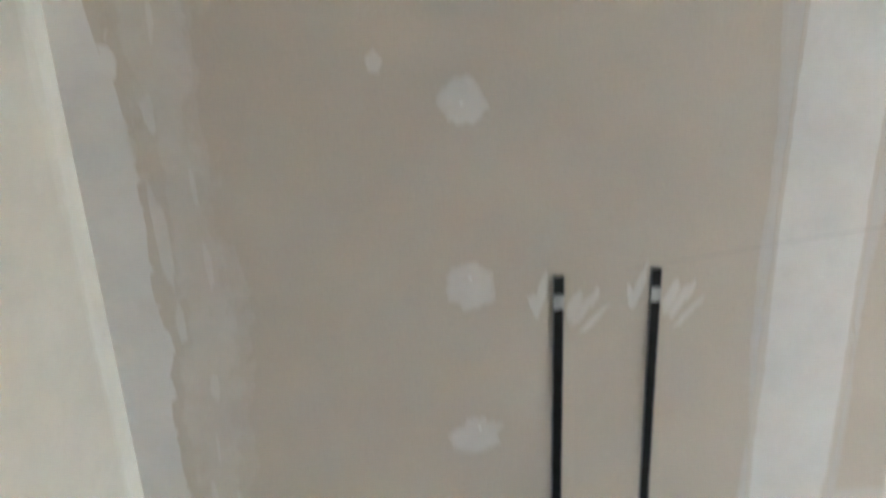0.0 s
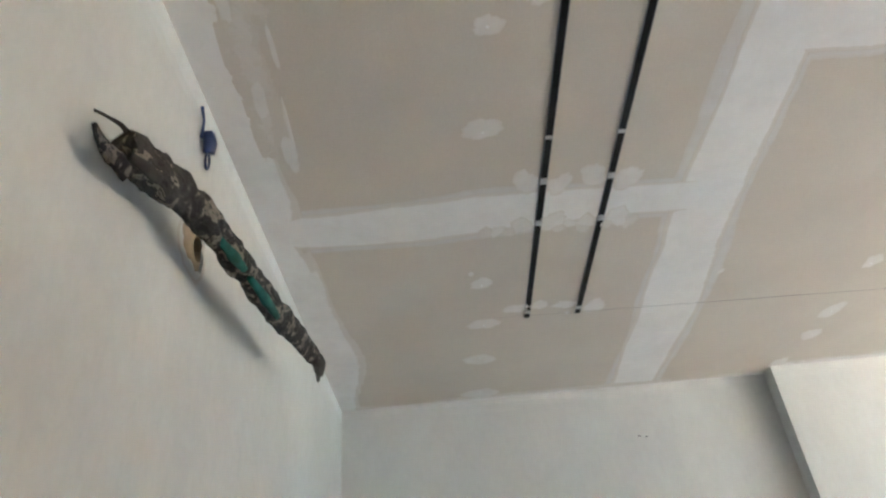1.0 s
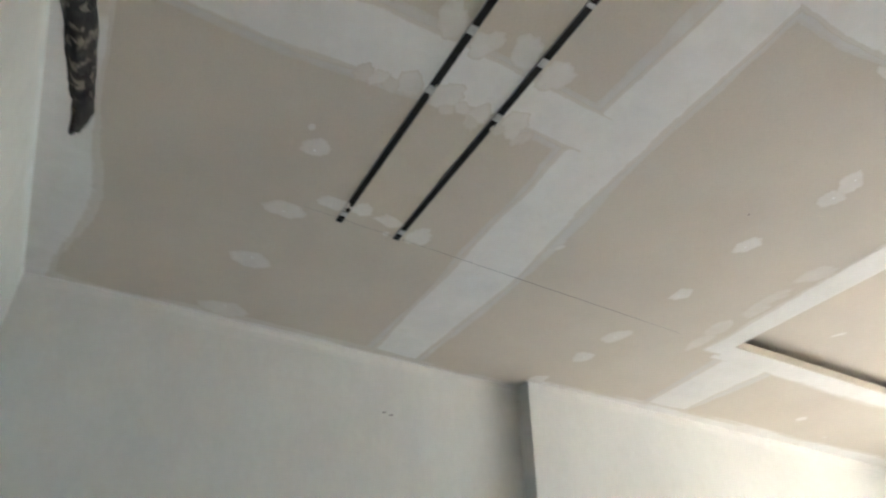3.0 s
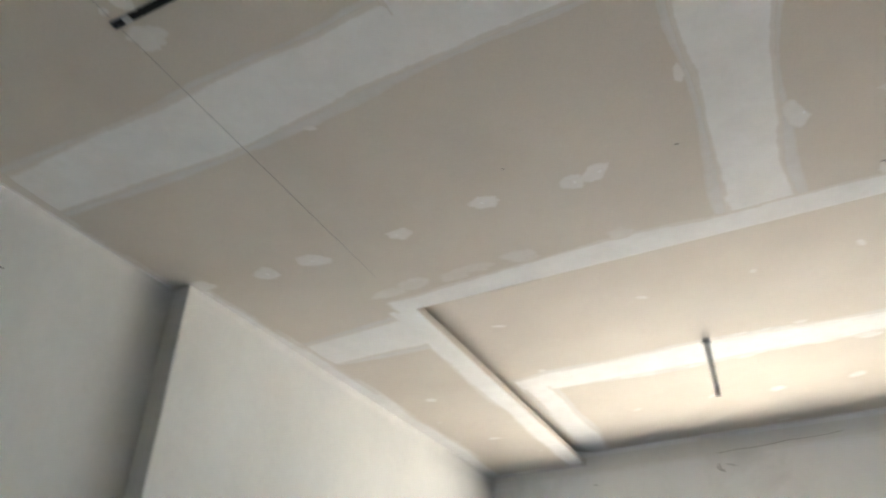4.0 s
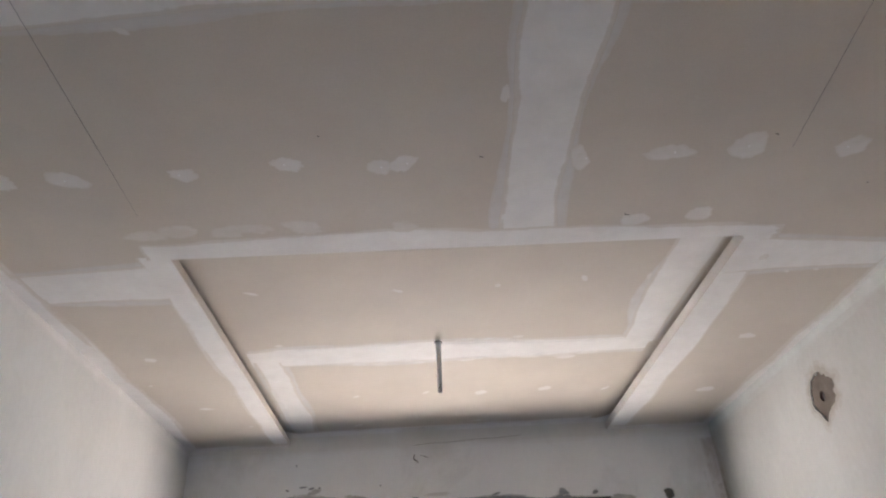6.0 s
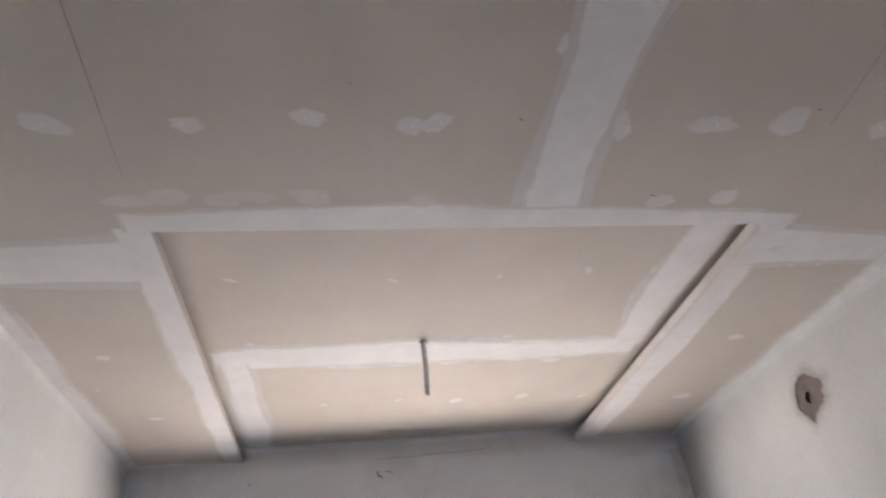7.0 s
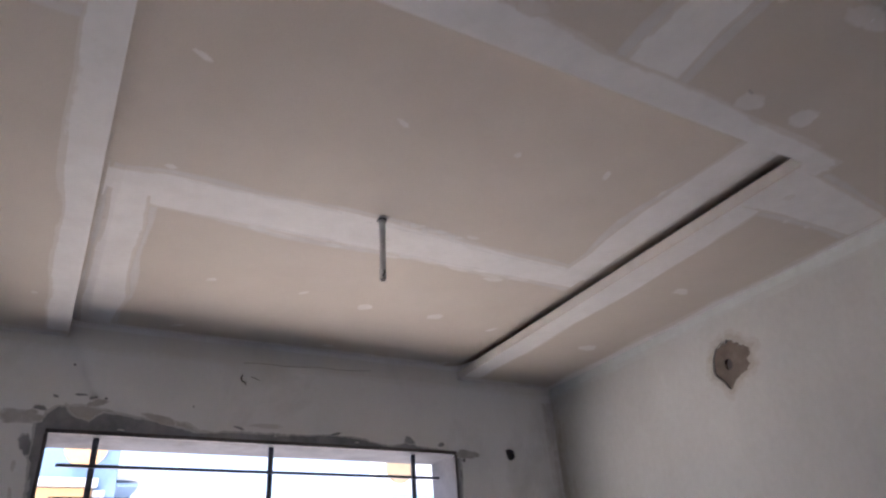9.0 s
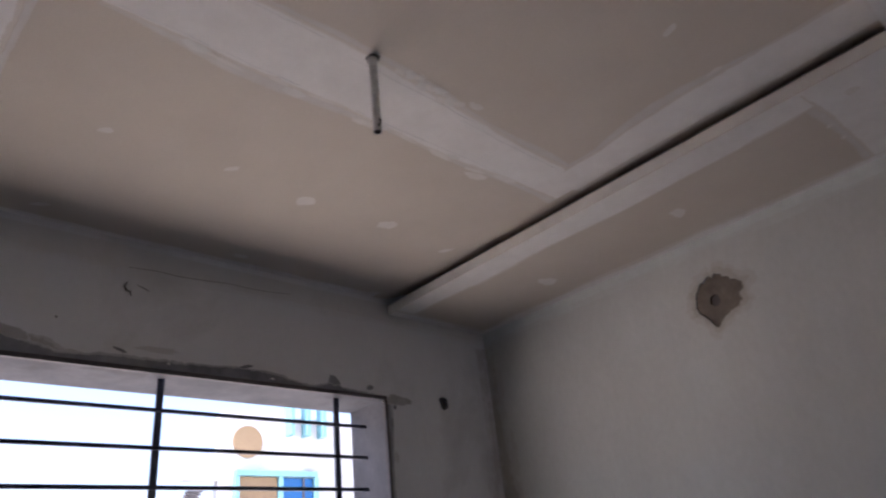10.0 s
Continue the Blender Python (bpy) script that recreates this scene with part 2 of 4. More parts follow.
def part(name, bm, mat, parent, label="", smooth=False):
    return mesh_object(name, bm, mat, parent, label, smooth)


def add_box(bm, x0, x1, y0, y1, z0, z1):
    v = [bm.verts.new((x, y, z)) for z in (z0, z1) for y in (y0, y1) for x in (x0, x1)]
    for f in ((0, 2, 3, 1), (4, 5, 7, 6), (0, 1, 5, 4), (2, 6, 7, 3), (0, 4, 6, 2), (1, 3, 7, 5)):
        bm.faces.new([v[i] for i in f])
    return v


def box(x0, x1, y0, y1, z0, z1, bevel=0.0):
    bm = bmesh.new()
    add_box(bm, x0, x1, y0, y1, z0, z1)
    if bevel:
        bmesh.ops.bevel(bm, geom=list(bm.edges), offset=bevel, segments=2, affect="EDGES", profile=0.5)
    return bm


def tube(points, radius, sides=12, cap=True):
    """A round bar along points; radius a number or one per point."""
    bm = bmesh.new()
    pts = [Vector(p) for p in points]
    rad = radius if isinstance(radius, (list, tuple)) else [radius] * len(pts)
    rings, side = [], None
    for i, p in enumerate(pts):
        d = (pts[min(i + 1, len(pts) - 1)] - pts[max(i - 1, 0)]).normalized()
        ref = side if side is not None else (Vector((0, 0, 1)) if abs(d.z) < 0.9 else Vector((1, 0, 0)))
        side = (ref - d * ref.dot(d)).normalized()
        up = d.cross(side)
        rings.append([bm.verts.new(p + rad[i] * (math.cos(a) * side + math.sin(a) * up)) for a in np.linspace(0, 2 * math.pi, sides, endpoint=False)])
    for a, b in zip(rings, rings[1:]):
        for k in range(sides):
            bm.faces.new((a[k], a[(k + 1) % sides], b[(k + 1) % sides], b[k]))
    if cap:
        bm.faces.new(rings[0][::-1])
        bm.faces.new(rings[-1])
    return bm


def on_ceiling(z):
    return lambda u, v, lift: (u, v, z - lift)


def on_north(u, v, lift):
    return (u, NORTH - lift, v)


def on_east(u, v, lift):
    return (EAST - lift, u, v)


def on_south(u, v, lift):
    return (u, SOUTH + lift, v)


def on_west_a(u, v, lift):
    return (WEST_A + lift, u, v)


def on_west_b(u, v, lift):
    return (WEST_B + lift, u, v)


def set_cover(me, values):
    a = me.attributes.new("cover", "FLOAT", "POINT")
    a.data.foreach_set("value", values)


def sheet(name, verts, faces, cover, mat, parent, label=""):
    me = bpy.data.meshes.new(name)
    me.from_pydata(verts, [], faces)
    me.update()
    me.materials.append(mat)
    set_cover(me, cover)
    ob = new(name, me)
    if parent is not None:
        ob.parent = parent
    if label:
        ob["label"] = label
    return ob


def piecewise(points, s):
    return float(np.interp(s, [p[0] for p in points], [p[1] for p in points]))


def band(name, lo, hi, place, mat, parent, along_u=True, lift=0.0, feather=0.06, wave=0.012, seed=0, ends=(0.0, 0.0), sharp=(False, False), label=""):
    """A trowelled strip between two edge lines, given as (distance along, offset). ends: how far it thins out at each end."""
    s0, s1 = lo[0][0], lo[-1][0]
    lift = lift or 0.0006 + 0.00012 * (seed % 9)
    n, cross = max(6, int((s1 - s0) / 0.025)), 26
    verts, cover, faces = [], [], []
    for i in range(n + 1):
        s = s0 + (s1 - s0) * i / n
        a = piecewise(lo, s) - (0.0 if sharp[0] else feather * 0.5 + wave * (noise.noise(Vector((s * 3.1, seed, 0.3))) + 0.28 * noise.noise(Vector((s * 9, seed, 2.3)))))
        b = piecewise(hi, s) + (0.0 if sharp[1] else feather * 0.5 + wave * (noise.noise(Vector((s * 2.9, seed + 9, 0.7))) + 0.28 * noise.noise(Vector((s * 8.5, seed, 5.3)))))
        for j in range(cross + 1):
            q = j / cross
            off = a + (b - a) * q
            c = min((off - a) / feather if not sharp[0] else 1.0, (b - off) / feather if not sharp[1] else 1.0)
            for k, e in enumerate(ends):
                if e > 0:
                    c = min(c, (s - s0 if k == 0 else s1 - s) / e)
            c = max(0.0, min(1.0, c))
            c = max(0.0, min(1.0, c + min(1.0, 5 * c) * 0.5 * noise.noise(Vector((off * 48, s * 2.6, seed + 3.1))) * (1.25 - c)))
            verts.append(place(*((s, off) if along_u else (off, s)), lift * (0.5 + 0.5 * c)))
            cover.append(c)
    m = cross + 1
    for i in range(n):
        for j in range(cross):
            faces.append((i * m + j, i * m + j + 1, (i + 1) * m + j + 1, (i + 1) * m + j))
    return sheet(name, verts, faces, cover, mat, parent, label)


def joint(lo, hi, place, owner, along_u=True, seed=0, wave=0.02, reach=0.032, label="", **rest):
    """A taped joint: a broad uneven grey wash of compound, and the crisp white strip trowelled over it."""
    wide_lo = [(s, o - reach * (0.75 + 1.1 * noise.noise(Vector((s * 2.3, seed, 11.0))))) for s, o in dense(lo)]
    wide_hi = [(s, o + reach * (0.75 + 1.1 * noise.noise(Vector((s * 2.1, seed, 17.0))))) for s, o in dense(hi)]
    band("joint_wash", wide_lo, wide_hi, place, WASH, owner, along_u, lift=0.0003, feather=0.022, wave=0.008, seed=seed + 50)
    return band("joint_band", lo, hi, place, COMPOUND, owner, along_u, seed=seed, wave=wave * 0.6, feather=0.03, label=label, **rest)


def dense(points):
    return [(s, piecewise(points, s)) for s in np.linspace(points[0][0], points[-1][0], 24)]


def dab(name, u, v, ru, rv, place, mat, parent, seed=0, lift=0.004, turn=0.0, rough=0.28, label="", core=0.0):
    """One trowelled dab: an uneven disc that thins out at its rim."""
    verts, cover, faces = [place(u, v, lift)], [1.0], []
    sides, rings = 28, 6
    m = 5 + seed % 3
    tips = []
    for k in range(m):
        a = 2 * math.pi * (k + 0.55 * noise.noise(Vector((k * 2.7, seed * 1.3, 0.5)))) / m
        w = 1.12 + 1.1 * rough * noise.noise(Vector((k * 1.9, seed * 2.1, 4.5)))
        tips.append((w * math.cos(a), w * math.sin(a)))
    for r in range(1, rings + 1):
        for k in range(sides):
            a = 2 * math.pi * k / sides
            edge = min((p[0] * q[1] - p[1] * q[0]) / d for p, q in zip(tips, tips[1:] + tips[:1])
                       if (d := math.cos(a) * (q[1] - p[1]) - math.sin(a) * (q[0] - p[0])) > 1e-6)
            w = 0.85 * min(1.5, edge) + 0.15 + rough * 0.6 * noise.noise(Vector((math.cos(a) * 4, math.sin(a) * 4, seed * 1.9)))
            q = core + (1 - core) * (r - 1) / (rings - 1) if core else r / rings
            x, y = ru * w * q * math.cos(a), rv * w * q * math.sin(a)
            ct, st = math.cos(turn), math.sin(turn)
            verts.append(place(u + x * ct - y * st, v + x * st + y * ct, lift * (1 - 0.35 * r / rings)))
            cover.append(1.0 - 0.88 * (r / rings) ** 5)
    for k in range(sides):
        if not core:
            faces.append((0, 1 + k, 1 + (k + 1) % sides))
        for r in range(rings - 1):
            a, b = 1 + r * sides, 1 + (r + 1) * sides
            faces.append((a + k, b + k, b + (k + 1) % sides, a + (k + 1) % sides))
    return sheet(name, verts, faces, cover, mat, parent, label)


def holed(bm, outer, holes, place, depth):
    """A flat face with openings, and the sides of the openings, going depth behind the face."""
    loops = [[Vector((u, v, 0)) for u, v in outer]] + [[Vector((u, v, 0)) for u, v in h] for h in holes]
    flat = [p for l in loops for p in l]
    vs = [bm.verts.new(place(p.x, p.y, 0)) for p in flat]
    for tri in tessellate_polygon(loops):
        try:
            bm.faces.new([vs[i] for i in tri])
        except ValueError:
            pass
    start = len(loops[0])
    for h in loops[1:]:
        front = vs[start:start + len(h)]
        back = [bm.verts.new(place(p.x, p.y, -depth)) for p in h]
        for k in range(len(h)):
            j = (k + 1) % len(h)
            bm.faces.new((front[k], front[j], back[j], back[k]))
        start += len(h)
    bmesh.ops.recalc_face_normals(bm, faces=bm.faces)
    return bm


def ragged(u, v, ru, rv, seed, sides=30, rough=0.25):
    out = []
    for k in range(sides):
        a = 2 * math.pi * k / sides
        w = 1 + rough * (1.5 * noise.noise(Vector((math.cos(a) * 1.5, math.sin(a) * 1.5, seed))) + 0.9 * noise.noise(Vector((math.cos(a) * 5, math.sin(a) * 5, seed + 4))))
        out.append((u + ru * w * math.cos(a), v + rv * w * math.sin(a)))
    return out


def rect(u0, u1, v0, v1):
    return [(u0, v0), (u1, v0), (u1, v1), (u0, v1)]


def structure(ob, label):
    return tagged(ob, label, kind="structure")


# ---- floor, walls ----
structure(mesh_object("floor", box(-0.95, EAST + 0.2, SOUTH - 0.2, OUT, -0.12, 0.0), CONCRETE), "unseen floor, made pale to bounce window light up into the room")
structure(mesh_object("roof_slab", box(-0.95, EAST + 0.2, SOUTH - 0.2, OUT, TOP, TOP + 0.12), CEMENT_SOLID), "raw concrete slab hidden over the dropped ceiling")

HOLE_S = ragged(1.08, 2.405, 0.062, 0.058, 3.7, 26, 0.22)
bm = holed(bmesh.new(), rect(-0.95, EAST, 0, TOP), [HOLE_S], on_south, 0.006)
wall_south = structure(mesh_object("wall_south", bm, SOUTH_DIM_PUTTY), "white putty-coated plaster wall with a chipped conduit hole")
bm = holed(bmesh.new(), rect(-0.95, EAST, 0, TOP), [[(1.045 + 0.025 * math.cos(a), 2.412 + 0.03 * math.sin(a)) for a in np.linspace(0, 2 * math.pi, 16, endpoint=False)]], lambda u, v, l: on_south(u, v, l - 0.006), 0.05)
part("bare_plaster", bm, BARE_BROWN, wall_south, "tan plaster bared round a conduit hole")
bm = box(-0.95, EAST, SOUTH - 0.2, SOUTH - 0.057, 0, TOP)
add_box(bm, -0.95, -0.93, SOUTH - 0.057, SOUTH - 0.008, 0, TOP)
add_box(bm, EAST - 0.02, EAST - 0.002, SOUTH - 0.057, SOUTH - 0.008, 0, TOP)
part("masonry", bm, VOID, wall_south)
bm = box(WEST_A - 0.2, WEST_A, SOUTH, JOG, 0, TOP)
wall_west = structure(mesh_object("wall_west", bm, PLASTER), "white putty-coated plaster wall, unpainted")
bm = box(WEST_A - 0.2, WEST_B, JOG, NORTH, 0, TOP)
wall_step = structure(mesh_object("wall_west_step", bm, PLASTER), "projecting white putty-coated wall with a square corner")

HOLE_E = []
LOBES = ((0.62, 0.2, 0.026), (0.95, 0.2, 0.044), (1.2, 0.12, 0.026), (1.57, 0.14, 0.042), (1.95, 0.14, 0.014), (0.36, 0.1, 0.012))   # direction, spread (both in half turns), reach
for k in range(52):
    q = 2 * k / 52
    r = 0.078 + sum(reach * math.exp(-(((q - at + 1) % 2 - 1) / spread) ** 2) for at, spread, reach in LOBES)
    r *= 1 + 0.2 * noise.noise(Vector((math.cos(q * math.pi) * 6.0, math.sin(q * math.pi) * 6.0, 2.6)))
    HOLE_E.append((1.0 + r * math.cos(q * math.pi), 2.466 + r * math.sin(q * math.pi)))
BOX_E = [(0.045, 1.93), (-0.02, 1.975), (-0.12, 1.985), (-0.26, 1.98), (-0.31, 1.93), (-0.31, 1.70), (-0.25, 1.66), (0.0, 1.665), (0.055, 1.70), (0.065, 1.82)]
bm = holed(bmesh.new(), rect(SOUTH - 0.2, OUT, 0, TOP), [HOLE_E, BOX_E], on_east, 0.007)
wall_east = structure(mesh_object("wall_east", bm, EAST_DIM_PUTTY), "white putty-coated wall with a chipped patch round a conduit hole")
bm = holed(bmesh.new(), rect(SOUTH - 0.2, OUT, 0, TOP), [[(1.003 + 0.022 * math.cos(a), 2.462 + 0.026 * math.sin(a)) for a in np.linspace(0, 2 * math.pi, 16, endpoint=False)], rect(-0.25, -0.01, 1.72, 1.905)], lambda u, v, l: on_east(u, v, l - 0.007), 0.12)
part("bare_cement", bm, CEMENT_SOLID, wall_east, "raw brown-grey cement bared where the putty is chipped away")
bm = box(EAST + 0.13, EAST + 0.2, SOUTH - 0.2, OUT, 0, TOP)
add_box(bm, EAST + 0.001, EAST + 0.13, OUT - 0.02, OUT - 0.001, 0, TOP)
add_box(bm, EAST + 0.001, EAST + 0.13, SOUTH - 0.2, SOUTH - 0.18, 0, TOP)
part("brickwork_back", bm, VOID, wall_east)

HOLE_N = ragged(2.383, 2.330, 0.029, 0.036, 7.1, 18, 0.2)
bm = holed(bmesh.new(), rect(-0.95, EAST + 0.2, -0.3, TOP), [rect(WIN_L, WIN_R, WIN_BOTTOM, WIN_TOP), HOLE_N], on_north, 0.003)
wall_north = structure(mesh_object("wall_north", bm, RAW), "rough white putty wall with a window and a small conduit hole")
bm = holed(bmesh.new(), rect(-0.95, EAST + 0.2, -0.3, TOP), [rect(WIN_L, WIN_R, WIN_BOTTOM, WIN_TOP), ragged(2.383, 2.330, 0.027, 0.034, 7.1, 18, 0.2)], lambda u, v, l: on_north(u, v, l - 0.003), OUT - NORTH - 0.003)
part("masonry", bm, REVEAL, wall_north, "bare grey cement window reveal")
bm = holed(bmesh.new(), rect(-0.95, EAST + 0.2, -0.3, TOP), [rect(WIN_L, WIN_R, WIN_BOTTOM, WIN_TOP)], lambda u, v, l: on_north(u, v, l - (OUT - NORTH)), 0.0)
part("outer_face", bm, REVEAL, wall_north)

# shallow dark discs in place of the deep shade inside the conduits
part("conduit_shade_disc", tube([(2.383, NORTH + 0.026, 2.33), (2.383, NORTH + 0.04, 2.33)], 0.05, 18), VOID, wall_north, "dark disc standing in for the shade inside a conduit")
part("conduit_shade_disc", tube([(EAST + 0.020, 1.003, 2.462), (EAST + 0.035, 1.003, 2.462)], 0.035, 18), VOID, wall_east, "dark disc standing in for the shade inside a conduit")

# ---- dropped ceiling, its slots and its raised tray ----
slots = [rect(SLOT_0, SLOT_1, s - SLOT_W / 2, s + SLOT_W / 2) for s in (SLOT_A, SLOT_B)]
outline = [(WEST_A, SOUTH), (EAST, SOUTH), (EAST, NORTH), (TRAY_E, NORTH), (TRAY_E, 0.0), (0.0, 0.0), (0.0, NORTH), (WEST_B, NORTH), (WEST_B, JOG), (WEST_A, JOG)]
bm = holed(bmesh.new(), outline, slots, on_ceiling(CEIL), 0.0125)
# plasterboard edge and upstand lips round the tray
add_box(bm, -0.0125, 0.0, 0.0, NORTH, CEIL + 0.0006, CEIL + 0.036)
add_box(bm, TRAY_E, TRAY_E + 0.0125, 0.0, NORTH, CEIL + 0.0006, CEIL + 0.045)
add_box(bm, -0.0125, TRAY_E + 0.0125, -0.0125, 0.0, CEIL + 0.0006, UPPER + 0.01)
ceiling = structure(mesh_object("ceiling", bm, BOARD), "dropped ceiling of unpainted tan-grey gypsum boards with taped joints")
# raised board, its long edges turned up into the light cove
bm = bmesh.new()
prof = [(-0.12, UPPER + 0.05), (-0.06, UPPER + 0.028), (-0.02, UPPER + 0.014), (0.02, UPPER + 0.005), (0.06, UPPER), (1.96, UPPER), (2.0, UPPER + 0.001), (2.035, UPPER + 0.004), (2.07, UPPER + 0.011), (2.11, UPPER + 0.024), (2.19, UPPER + 0.055)]
rows = [[bm.verts.new((x, y, z)) for x, z in prof] for y in (0.0, NORTH)]
for k in range(len(prof) - 1):
    bm.faces.new((rows[0][k], rows[1][k], rows[1][k + 1], rows[0][k + 1]))
ceiling_tray = structure(mesh_object("ceiling_tray", bm, BOARD, smooth=True), "raised ceiling tray of unpainted gypsum board with taped joints")
# cove lining, its dark colour adding to the shade seen through the gap
bm = bmesh.new()
add_box(bm, -0.16, -0.14, -0.02, NORTH, CEIL + 0.014, TOP)
add_box(bm, TRAY_E + 0.15, TRAY_E + 0.17, -0.02, NORTH, CEIL + 0.014, TOP)
add_box(bm, -0.16, TRAY_E + 0.17, -0.02, NORTH, 2.93, 2.945)
structure(mesh_object("cove_lining", bm, CEMENT_SOLID), "inside of the light cove, coloured dark for the shade in its gap")

low = on_ceiling(CEIL)


def high(u, v, lift):
    return (u, v, piecewise(prof, u) - lift)


W_TAPE = "white band of trowelled joint compound"
joint([(WEST_A, -1.23), (-0.1, -1.228), (0.55, -1.245), (1.1, -1.24), (2.0, -1.235), (EAST, -1.23)],
     [(WEST_A, -1.04), (-0.02, -1.02), (0.4, -1.06), (0.9, -1.075), (1.9, -1.06), (EAST, -1.05)], low, ceiling, seed=1, wave=0.02, label=W_TAPE)
joint([(-1.10, 1.135), (-0.95, 1.135), (-0.5, 1.15), (-0.06, 1.16)], [(-1.10, 1.35), (-0.95, 1.35), (-0.8, 1.335), (-0.55, 1.325), (-0.3, 1.325), (-0.06, 1.36)], low, ceiling, False, seed=2, wave=0.02)
for i, (y0, y1) in enumerate(((SOUTH, SLOT_A - 0.009), (SLOT_A + 0.009, SLOT_B - 0.009), (SLOT_B + 0.009, -1.21))):
    e = [(y, piecewise([(SOUTH, 0.55), (-2.0, 0.535), (-1.76, 0.56), (-1.19, 0.58)], y)) for y in np.linspace(y0, y1, 6)]
    g = [(y, piecewise([(SOUTH, 0.69), (-1.79, 0.718), (-1.19, 0.70)], y)) for y in np.linspace(y0, y1, 6)]
    joint(e, g, low, ceiling, False, seed=3, wave=0.022)
band("joint_band", [(WEST_A, SOUTH), (EAST, SOUTH)], [(WEST_A, -2.345), (-0.2, -2.29), (0.33, -2.31), (0.6, -2.335), (0.77, -2.305), (1.0, -2.35), (1.17, -2.30), (1.63, -2.335), (1.9, -2.305), (2.2, -2.325), (EAST, -2.35)], low, COMPOUND, ceiling, seed=4, sharp=(True, False), wave=0.03)
band("joint_band", [(0.9, -2.335), (2.0, -2.33), (EAST - 0.05, -2.33)], [(0.9, -2.30), (1.2, -2.265), (1.7, -2.24), (2.2, -2.235), (EAST - 0.05, -2.25)], low, FAINT, ceiling, seed=24, lift=0.0017, feather=0.07, wave=0.04, ends=(0.15, 0.1))
for i in range(16):
    x = 0.95 + 0.1 * i + 0.03 * math.sin(i * 5.1)
    dab("streak", x, -2.285 + 0.035 * math.sin(i * 2.7), 0.075 + 0.03 * math.sin(i * 1.3), 0.012 + 0.007 * math.cos(i * 3.3), low, SKIM, ceiling, 200 + i, 0.0018 + 0.00015 * (i % 3), 0.05 * math.sin(i), 0.35)
band("joint_band", [(SOUTH, WEST_A), (JOG, WEST_A)], [(SOUTH, WEST_A + 0.03), (-1.2, WEST_A + 0.03), (JOG, WEST_A + 0.02)], low, COMPOUND, ceiling, False, seed=5, sharp=(True, False))
band("joint_band", [(JOG, WEST_B), (NORTH, WEST_B)], [(JOG, WEST_B + 0.02), (-0.2, WEST_B + 0.03), (0.0, WEST_B + 0.05), (0.3, WEST_B + 0.07), (1.2, WEST_B + 0.09), (1.76, WEST_B + 0.1), (NORTH, WEST_B + 0.06)], low, COMPOUND, ceiling, False, seed=6, sharp=(True, False), wave=0.02)
band("joint_band", [(SOUTH, EAST - 0.06), (0.0, EAST - 0.04), (NORTH, EAST - 0.06)], [(SOUTH, EAST), (NORTH, EAST)], low, COMPOUND, ceiling, False, seed=7, sharp=(False, True), wave=0.02)
# round the tray
band("joint_band", [(-0.09, -0.09), (0.35, -0.105), (0.74, -0.125), (1.12, -0.115), (1.4, -0.09), (2.0, -0.085), (2.2, -0.06)], [(-0.09, -0.001), (2.04, -0.001), (2.064, 0.0), (2.075, 0.03), (2.2, 0.03)], low, COMPOUND, ceiling, seed=8, feather=0.035, ends=(0.03, 0.05), wave=0.02, sharp=(False, True))
joint([(WEST_B, 0.08), (-0.3, 0.06), (-0.1, 0.04), (-0.02, 0.0)], [(WEST_B, 0.28), (-0.3, 0.285), (-0.02, 0.30)], low, ceiling, seed=9, wave=0.018)
band("joint_band", [(-0.02, -0.11), (0.3, -0.10), (0.77, -0.11), (1.29, -0.095), (NORTH, -0.09)], [(-0.02, -0.001), (NORTH, -0.001)], low, COMPOUND, ceiling, False, seed=10, feather=0.035, wave=0.02, sharp=(False, True))
band("joint_band", [(0.0, TRAY_E + 0.001), (NORTH, TRAY_E + 0.001)], [(0.0, TRAY_E + 0.13), (0.3, TRAY_E + 0.12), (0.75, TRAY_E + 0.145), (1.5, TRAY_E + 0.14), (NORTH, TRAY_E + 0.11)], low, COMPOUND, ceiling, False, seed=11, feather=0.035, wave=0.02, sharp=(True, False))
joint([(TRAY_E + 0.02, 0.02), (2.4, 0.05), (EAST, 0.09)], [(TRAY_E + 0.02, 0.28), (2.3, 0.255), (EAST, 0.26)], low, ceiling, seed=13, wave=0.015)
for a, b in ((WEST_B, -0.004), (TRAY_E + 0.004, EAST)):
    band("joint_band", [(a, NORTH - 0.06), (b, NORTH - 0.05)], [(a, NORTH), (b, NORTH)], low, COMPOUND, ceiling, seed=15, sharp=(False, True), wave=0.015)
# lips of the tray: skimmed faces
band("lip_skim", [(0.0, CEIL), (NORTH, CEIL)], [(0.0, CEIL + 0.045), (NORTH, CEIL + 0.045)], lambda u, v, l: (TRAY_E - l, u, v), SKIM, ceiling, lift=0.002, feather=0.03, wave=0.008, seed=16, sharp=(True, True))
# raised board
joint([(0.012, 1.03), (0.2, 0.995), (0.95, 0.99), (1.3, 1.01), (1.9, 1.04), (2.03, 1.06)], [(0.012, 1.21), (0.16, 1.2), (0.7, 1.215), (1.4, 1.215), (2.03, 1.2)], high, ceiling_tray, seed=18, wave=0.015)
joint([(0.0, 1.88), (0.28, 1.866), (0.55, 1.862), (0.75, 1.872), (0.9, 1.895), (1.05, 1.885), (1.12, 1.89)], [(0.0, 2.056), (1.12, 2.056)], high, ceiling_tray, False, seed=19, wave=0.018)
joint([(1.15, 0.035), (1.7, 0.03), (NORTH, 0.02)], [(1.15, 0.155), (1.35, 0.17), (1.6, 0.16), (2.0, 0.19), (2.2, 0.172), (NORTH, 0.165)], high, ceiling_tray, False, seed=20, wave=0.02)
